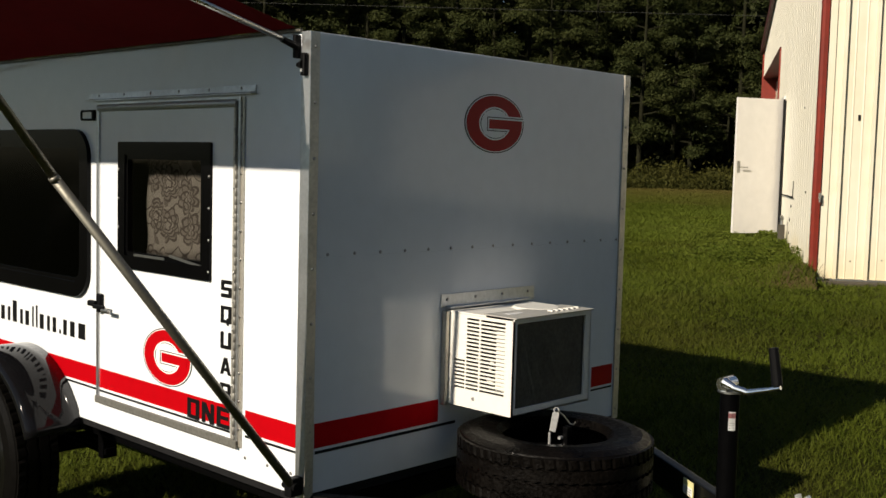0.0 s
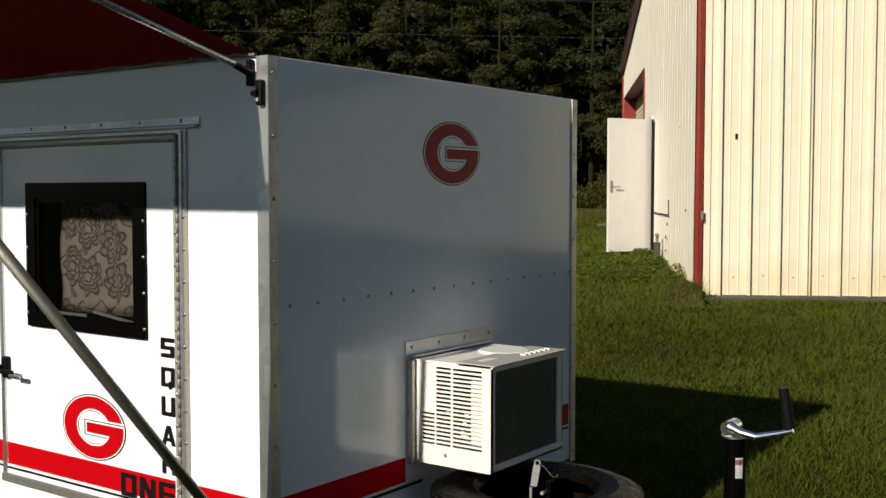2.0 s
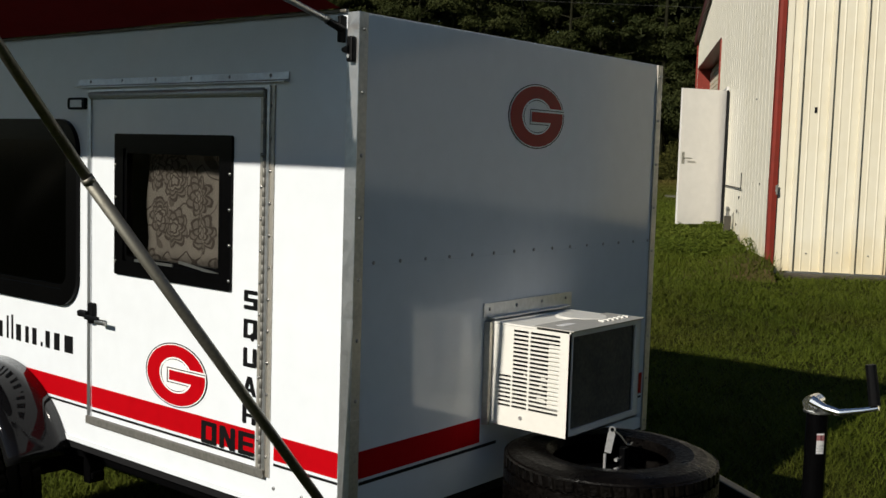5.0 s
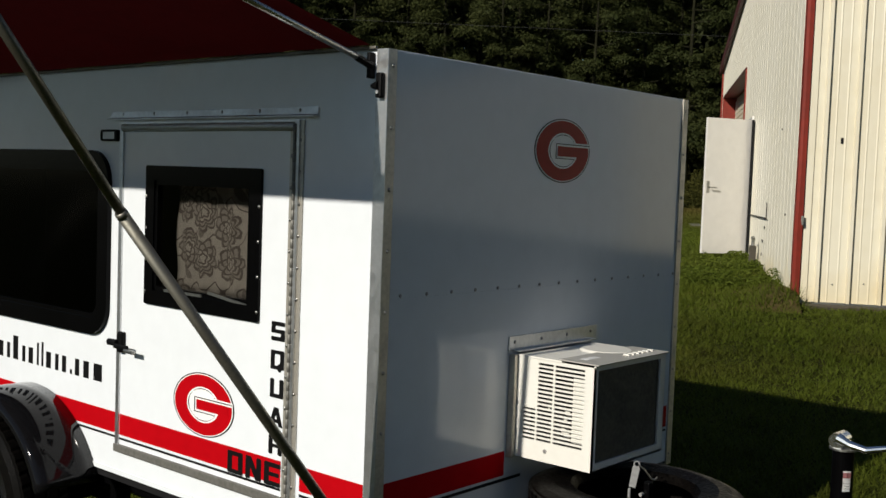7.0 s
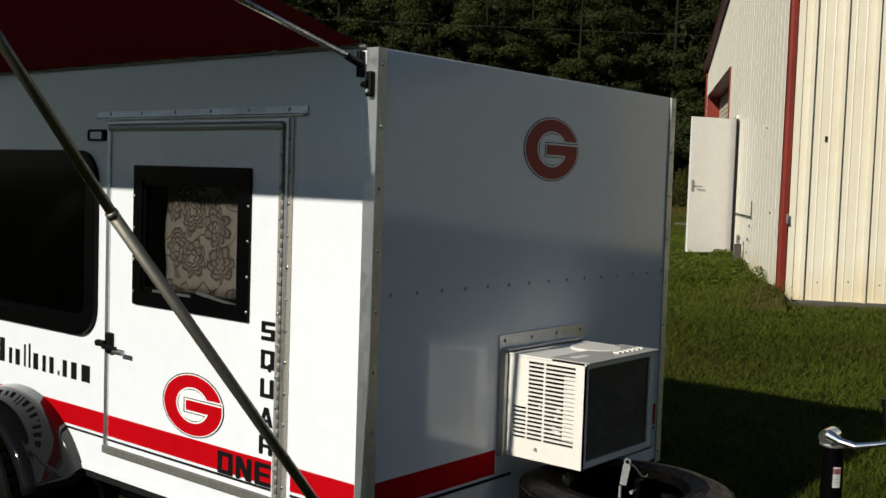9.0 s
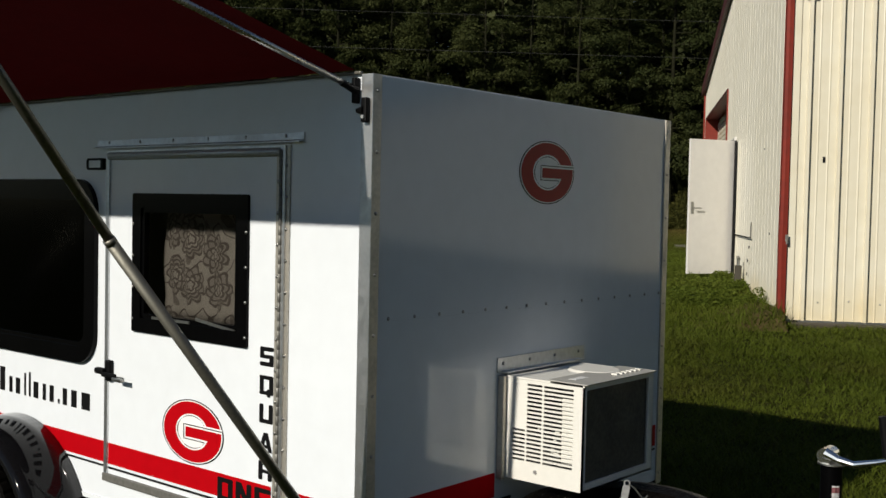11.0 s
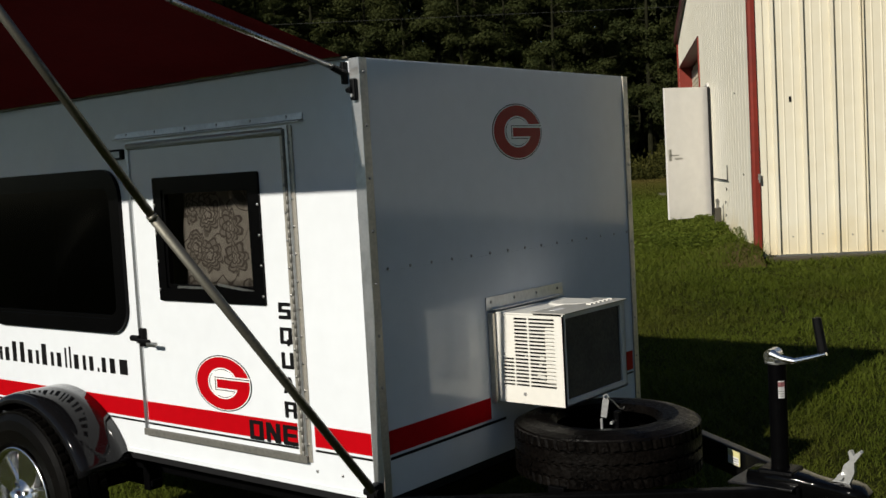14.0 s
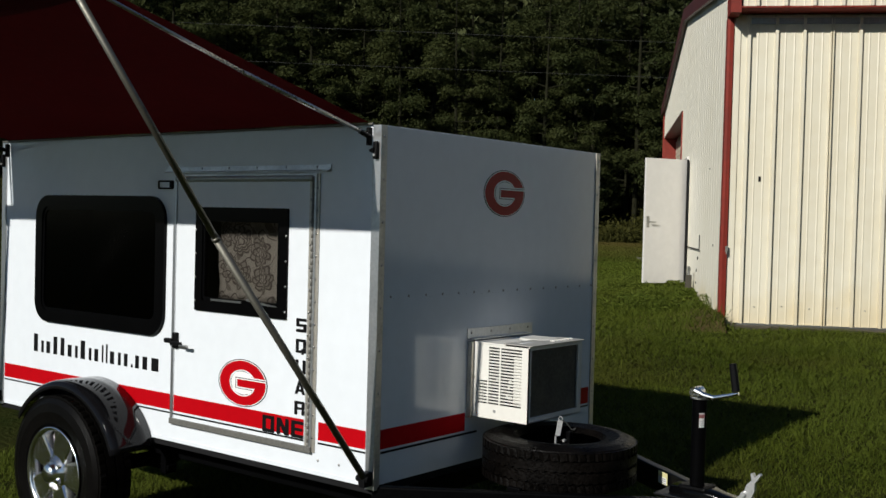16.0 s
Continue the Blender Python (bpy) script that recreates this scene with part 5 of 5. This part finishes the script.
for v, z, r in ((3.05, 1.13, 0.022), (3.2, 0.95, 0.024), (3.25, 0.76, 0.018), (3.15, 0.62, 0.022), (3.3, 0.56, 0.020), (1.6, 2.34, 0.012), (0.9, 1.35, 0.012), (3.5, 0.60, 0.016)):
    rim = [(v + 2.2 * r * math.cos(a) * rust.uniform(0.5, 1.2), z + r * math.sin(a) * rust.uniform(0.5, 1.3)) for a in [k * 0.785 for k in range(8)]]
    part("rust_hole", sheet(bmesh.new(), [sh(-0.028, p, w) for p, w in rim], 0.008, tuple(-SU)), M_DARK, shed)
# roof with dark rake boards
for sgn in (-1, 1):
    v_e, v_p = (WID / 2 + sgn * (WID / 2 + 0.25)), WID / 2
    z_e = EAVE - 0.25 * (PEAK - EAVE) / (WID / 2)
    part("roof_sheet", sheet(bmesh.new(), [sh(-0.06, v_e, z_e + 0.02), sh(LEN, v_e, z_e + 0.02), sh(LEN, v_p, PEAK + 0.02), sh(-0.06, v_p, PEAK + 0.02)], 0.05, (0, 0, 1)), M_GALV, shed)
    part("rake_board", sheet(bmesh.new(), [sh(-0.085, v_e, z_e - 0.13), sh(-0.085, v_e, z_e + 0.08), sh(-0.085, v_p, PEAK + 0.08), sh(-0.085, v_p, PEAK - 0.13)], 0.06, tuple(SU)), M_ROOF, shed, "dark red rake trim")
part("far_wall", boxed(0.02, LEN, WID - 0.1, WID, 0.3, EAVE, m=SHM), M_CREAM, shed)
part("end_wall", boxed(LEN - 0.1, LEN, 0.05, WID, 0.3, EAVE, m=SHM), M_CREAM, shed)
# stencilled mark on the long side stands as a plain bar
part("stencil_mark", boxed(0.372, 0.398, 0.004, 0.0085, 2.115, 2.175, m=SHM), M_DARK, shed)


def bank_height(p, q):
    """Height of the low earth bank along the foot of the gable end, over the lawn."""
    return 0.17 * np.exp(-((p + 0.08) / 0.36) ** 2) * np.clip((q + 0.62) / 0.4, 0, 1) * np.clip((3.0 - q) / 2.9, 0, 1)


bm = bmesh.new()
rows = []
for i in range(15):
    p = -1.1 + 1.1 * i / 14
    row = []
    for j in range(33):
        q = -0.62 + 6.2 * j / 32
        at = sh(p, q, 0)
        lump = 0.012 * noise.noise((p * 6, q * 6, 3.0))
        row.append(bm.verts.new((at.x, at.y, ground_z(at.x, at.y) - 0.015 + float(bank_height(p, q)) + lump)))
    rows.append(row)
for a, b in zip(rows, rows[1:]):
    for j in range(32):
        bm.faces.new((a[j], b[j], b[j + 1], a[j + 1]))
tagged(part("earth_bank", bm, M_EARTH, smooth=True), "bare brown earth bank with weeds along a shed", "earth bank", kind="structure")
slab = part("concrete_sill", boxed(0.06, LEN, -0.24, 0.35, 0.20, 0.452, bevel=0.015, m=SHM), M_CONCRETE)
tagged(slab, "weathered concrete sill along the foot of a shed", "sill", kind="structure")
pad = part("concrete_pad", boxed(-0.15, 1.3, -0.9, 0.9, 0.40, 0.645, bevel=0.02, m=Matrix.Translation((-12.6, 26.2, 0)) @ Matrix.Rotation(radians(29.5), 4, "Z")), M_PAD)
tagged(pad, "pale concrete pad in the lawn", "slab", kind="structure")
post = part("hydrant_post", boxed(-0.045, 0.045, -0.04, 0.04, 0.38, 0.80, bevel=0.008, m=SHM @ Matrix.Translation((-0.09, 3.85, 0.05))), M_WOODP)
tagged(post, "weathered wooden post with a water tap", "post")
part("tap_pipe", tubed(sh(-0.09, 3.85, 0.84), sh(-0.09, 3.85, 0.94), 0.022, 10), M_STEEL, post)
part("tap", tubed(sh(-0.09, 3.79, 0.935), sh(-0.09, 3.91, 0.955), 0.026, 10), M_STEEL, post)


# ---- leaves and grass ----
def tri_mesh(name, verts, mat):
    """One mesh of loose triangles from an array of shape (n, 3, 3)."""
    n = len(verts)
    me = bpy.data.meshes.new(name)
    me.vertices.add(n * 3)
    me.vertices.foreach_set("co", verts.reshape(-1).astype(np.float32))
    me.loops.add(n * 3)
    me.loops.foreach_set("vertex_index", np.arange(n * 3, dtype=np.int32))
    me.polygons.add(n)
    me.polygons.foreach_set("loop_start", np.arange(0, n * 3, 3, dtype=np.int32))
    me.polygons.foreach_set("loop_total", np.full(n, 3, dtype=np.int32))
    me.update()
    me.validate()
    me.materials.append(mat)
    return me


rng = np.random.default_rng(7)


def leaf_tris(centres, size, flat=0.6):
    """A random triangle at each place."""
    n = len(centres)
    d = rng.normal(size=(n, 3))
    d[:, 2] *= flat
    d /= np.linalg.norm(d, axis=1)[:, None]
    e = np.cross(d, rng.normal(size=(n, 3)))
    e /= np.linalg.norm(e, axis=1)[:, None]
    s = size * rng.uniform(0.55, 1.3, n)[:, None]
    return np.stack([centres - d * s * 0.6 - e * s * 0.28, centres - d * s * 0.6 + e * s * 0.28, centres + d * s * 0.7], 1)


def needle_tris(centres, out, size):
    """Slim triangles that face away from the middle of their bough, so that each bough is lit as one soft form."""
    n = len(centres)
    face = out + rng.normal(size=(n, 3)) * 0.45 + np.array([0, 0, 0.35])
    face /= np.linalg.norm(face, axis=1)[:, None]
    d = np.cross(face, rng.normal(size=(n, 3)))
    d /= np.linalg.norm(d, axis=1)[:, None]
    e = np.cross(face, d)
    s = size * rng.uniform(0.6, 1.3, n)[:, None]
    return np.stack([centres - d * s * 0.6 - e * s * 0.26, centres - d * s * 0.6 + e * s * 0.26, centres + d * s * 0.7], 1)


def pine(high, seed, per, size):
    """A tall pine: tapered trunk, limbs, and flat boughs of needles along them."""
    r = random.Random(seed)
    bm = bmesh.new()
    lean = Vector((r.uniform(-0.3, 0.3), r.uniform(-0.3, 0.3), 0))
    cuts = [Vector((0, 0, -0.3)), Vector((0, 0, high * 0.4)) + lean * 0.4, Vector((0, 0, high * 0.97)) + lean]
    tube(bm, cuts[0], cuts[1], 0.15, 10, 0.10)
    tube(bm, cuts[1], cuts[2], 0.10, 10, 0.02)
    boughs = []
    low = high * r.uniform(0.10, 0.24)
    n = int(high * 2.3)
    for k in range(n):
        f = (k + r.random()) / n
        z = low + (high - low) * f
        reach = (0.6 + 2.9 * (1 - f) ** 0.65 * (0.6 + 0.4 * math.sin(min(f * 6, 1.57)))) * r.uniform(0.55, 1.15)
        a = r.uniform(0, 2 * math.pi)
        base = Vector((0, 0, z)) + lean * f
        tip = base + Vector((math.cos(a) * reach, math.sin(a) * reach, reach * r.uniform(-0.10, 0.30)))
        tube(bm, base, tip, 0.045 * (1 - f) + 0.015, 5, 0.008)
        m = 1 + int(reach * 1.25)
        for j in range(m):
            g = 0.42 + 0.62 * (j + r.random()) / m
            p = base.lerp(tip, g)
            boughs.append((p.x + r.uniform(-0.2, 0.2), p.y + r.uniform(-0.2, 0.2), p.z + r.uniform(-0.1, 0.2), r.uniform(0.36, 0.78)))
    boughs = np.array(boughs)
    c = np.repeat(boughs, per, 0)
    way = rng.normal(size=(len(c), 3))
    way /= np.linalg.norm(way, axis=1)[:, None]
    off = way * rng.uniform(0.25, 1.0, len(c))[:, None] ** 0.6 * c[:, 3:4] * np.array([1.0, 1.0, 0.55])
    ragged = rng.uniform(0, 1, len(c)) < 0.12
    off[ragged] *= 1.45
    crown = tri_mesh("crown", needle_tris(c[:, :3] + off, way, size), M_LEAF)
    tree = thing("pine_tree", "tall dark green pine at a wood edge or in unseen added rows", "tree", group="wood edge pines")
    part("trunk", bm, M_BARK, tree)
    shared("crown", crown, tree, Matrix.Identity(4))
    return tree


masters = [pine(h, k, 140, 0.150) for k, h in enumerate((17.5, 19.0, 16.0, 18.2, 15.2))]
masters += [pine(h, k + 9, 34, 0.30) for k, h in enumerate((17.0, 18.5))]
rt = random.Random(3)
spots = []
for row, (dist, step) in enumerate(((67, 2.9), (71, 3.1), (76, 3.4))):
    head = 98.0 + row * 0.8
    while head < 162:
        spots.append((head + rt.uniform(-0.5, 0.5), dist + rt.uniform(-1.6, 1.6)))
        head += math.degrees(step / dist)
head = 168.0
while head < 450:
    far = 300 if 195 < head < 335 else 92
    spots.append((head + rt.uniform(-1.5, 1.5), far + rt.uniform(-6, 10)))
    head += 2.4 if far > 100 else 7.5
# Unseen pine rows added on the +x side to darken the trailer's front.
for shade_row in range(3):
    head = 310.0 + 2 * shade_row
    while head < 388:
        spots.append((head + rt.uniform(-0.8, 0.8), 28 + 6 * shade_row + rt.uniform(-1.5, 1.5)))
        head += 6.4 - shade_row
used = set()
for head, dist in spots:
    x, y = 2 + dist * math.cos(radians(head)), -2 + dist * math.sin(radians(head))
    m = Matrix.Translation((x, y, ground_z(x, y) - 0.05)) @ Matrix.Rotation(rt.uniform(0, 6.28), 4, "Z")
    edge = head < 163.5 and dist < 80
    size = rt.uniform(1.0, 1.2) if edge else rt.uniform(0.88, 1.12)
    which = rt.randrange(5) if edge else 5 + rt.randrange(2)
    if which in used:
        t = copy_thing(masters[which], m)
        t.scale = (size, size, size * rt.uniform(0.95, 1.1))
    else:
        used.add(which)
        masters[which].matrix_basis = m
        masters[which].scale = (size, size, size)


def far_wood():
    """The dim mass of the wood behind its edge."""
    n = 112000
    head, dist = np.radians(rng.uniform(96, 164, n)), rng.uniform(79, 92, n)
    x, y = 2 + dist * np.cos(head), -2 + dist * np.sin(head)
    top = 21.0 + 1.6 * np.sin(x * 0.33) + 1.3 * np.sin(x * 0.81 + 2) + 0.9 * np.sin(y * 1.7)
    z = 0.6 + top * rng.uniform(0, 1, n)
    ob = new("deep_wood", tri_mesh("deep_wood", leaf_tris(np.stack([x, y, z], 1), 0.95, 0.9), M_FARLEAF))
    tagged(ob, "dim mass of dark foliage deep in the wood", "wood", kind="stuff")


far_wood()


def shrubs():
    n = 100000
    head, dist = np.radians(rng.uniform(98, 162, n)), rng.uniform(61.0, 66.0, n)
    x, y = 2 + dist * np.cos(head), -2 + dist * np.sin(head)
    top = 1.15 + 0.75 * np.sin(x * 0.45 + 1) + 0.55 * np.sin(x * 1.37 + 0.5) + 0.45 * np.sin(y * 0.9) + 0.35 * np.sin(x * 3.1 + y) + 0.3 * np.sin(x * 5.7 - y * 2)
    top = np.maximum(top, 0.45) * (1 - ((dist - 64.2) / 3.4) ** 2 * 0.8)
    z = 0.60 + np.abs(top) * rng.uniform(0, 1, n) ** 0.75
    spray = rng.uniform(0, 1, n) < 0.06
    z = np.where(spray, z + rng.uniform(0, 0.7, n), z)
    ob = new("underbrush", tri_mesh("underbrush", leaf_tris(np.stack([x, y, z], 1), 0.15, 1.1), M_SHRUB))
    tagged(ob, "dense olive shrubs along the foot of the wood", "shrubs", kind="stuff")


shrubs()


def grass():
    n = 7000000
    x, y = rng.uniform(-30, 5, n), -1.6 + 61 * rng.uniform(0, 1, n) ** 1.7
    ex, ey = 2.0, -2.0
    dist = np.hypot(x - ex, y - ey)
    head = np.degrees(np.arctan2(y - ey, x - ex))
    near = (y < 3.2) & (x > -3.6) & (x < 3.4)
    keep = ((head > 84) & (head < 127)) | near
    keep &= rng.uniform(0, 1, n) < np.clip(6.0 / dist, 0, 1) ** 1.0
    p, q = (x - SC.x) * SU.x + (y - SC.y) * SU.y, (x - SC.x) * SV.x + (y - SC.y) * SV.y
    keep &= ~((p > -0.05) & (q > -0.22) & (q < 14.1))
    bare = np.exp(-((p + 0.05) / 0.38) ** 2) * np.clip((q + 0.5) / 0.5, 0, 1) * np.clip((1.9 - q) / 1.0, 0, 1)
    keep &= rng.uniform(0, 1, n) > 0.85 * bare
    x, y, dist, p, q = x[keep], y[keep], dist[keep], p[keep], q[keep]
    n = len(x)
    z = 0.62 * (1 - np.exp(-np.maximum(y + 0.2, 0) / 7.6)) - 0.012 + np.where(p < 0.05, bank_height(p, q), 0)
    patch = np.sin(x * 1.9 + np.sin(y * 1.3) * 1.5) * np.sin(y * 1.6 + x * 0.7)
    tuft = np.sin(x * 7.3 + np.sin(y * 5.1)) * np.sin(y * 6.7 + np.sin(x * 4.3))
    high = rng.uniform(0.016, 0.050, n) * (1 + 0.30 * patch + 0.30 * tuft) * (1 + 0.018 * dist)
    tall = (p > -0.75) & (p < 0.1) & (q > -0.5) & (q < 5.9)
    clump = np.clip(0.4 + np.sin(q * 3.1) * np.sin(q * 1.3 + p * 4) + 0.6 * (q > 4.4), 0, 1.6)
    high = np.where(tall, high * (1 + clump * np.clip(1.2 + p, 0, 1.2) * rng.uniform(0.4, 1.8, n)), high)
    wide = (0.0009 + 0.00027 * dist) * rng.uniform(0.7, 1.5, n)
    a, tilt = rng.uniform(0, 6.283, n), rng.uniform(0.3, 2.0, n)
    b = a + rng.uniform(-0.7, 0.7, n) + 1.57
    foot = np.stack([x, y, z], 1)
    across = np.stack([np.cos(a), np.sin(a), np.zeros(n)], 1) * wide[:, None]
    tip = foot + np.stack([np.cos(b) * tilt * high, np.sin(b) * tilt * high, high], 1)
    ob = new("grass", tri_mesh("grass", np.stack([foot - across, foot + across, tip], 1), M_GRASS))
    tagged(ob, "short uneven lawn grass with longer tufts by the shed", "grass", kind="stuff")


grass()


def weeds():
    """Leafy weeds in a low mound along the gable end and round the foot of its open door."""
    n = 60000
    q = rng.uniform(0.9, 6.6, n)
    p = -np.abs(rng.normal(0, 0.62, n)) - 0.03
    lump = np.clip(0.35 + 0.5 * np.sin(q * 2.3 + 0.6) * np.sin(p * 3.7 + q) + 0.35 * np.sin(q * 7.1 + p * 5) + 0.25 * np.sin(p * 11 - q * 3), 0, 1)
    keep = rng.uniform(0, 1, n) < lump * np.clip((q - 0.9) / 0.8, 0.1, 1)
    p, q, lump = p[keep], q[keep], lump[keep]
    at = np.array([SC.x, SC.y]) + p[:, None] * np.array([SU.x, SU.y]) + q[:, None] * np.array([SV.x, SV.y])
    z = 0.62 * (1 - np.exp(-np.maximum(at[:, 1] + 0.2, 0) / 7.6)) + bank_height(p, q) + 0.20 * lump * rng.uniform(0, 1, len(p)) ** 1.2
    ob = new("weeds", tri_mesh("weeds", leaf_tris(np.stack([at[:, 0], at[:, 1], z], 1), 0.032, 0.5), M_WEED))
    tagged(ob, "low bright green weeds along the foot of a shed", "weeds", kind="stuff")


weeds()


# ---- overhead wires ----
def sweep(pts, r, seg=6):
    """One tube through a row of places."""
    bm = bmesh.new()
    pts = [Vector(p) for p in pts]
    rows = []
    for i, p in enumerate(pts):
        d = (pts[min(i + 1, len(pts) - 1)] - pts[max(i - 1, 0)]).normalized()
        a = d.cross(Vector((0, 0, 1)) if abs(d.z) < 0.9 else Vector((1, 0, 0))).normalized()
        b = d.cross(a)
        rows.append([bm.verts.new(p + r * (a * math.cos(2 * math.pi * k / seg) + b * math.sin(2 * math.pi * k / seg))) for k in range(seg)])
    for a, b in zip(rows, rows[1:]):
        for k in range(seg):
            bm.faces.new((a[k], a[(k + 1) % seg], b[(k + 1) % seg], b[k]))
    return bm


def wire(z_left, z_right):
    """A cable strung across in front of the wood."""
    a, b = Vector((-53.8, 14.6, z_left)), Vector((-2.0, 56.0, z_right))
    ob = part("overhead_wire", sweep([a.lerp(b, f / 12) for f in range(13)], 0.0065), M_WIRE)
    return tagged(ob, "thin grey overhead cable strung before the wood", "cable", group="overhead wires")


wire(10.6, 9.74)
wire(8.95, 8.15)
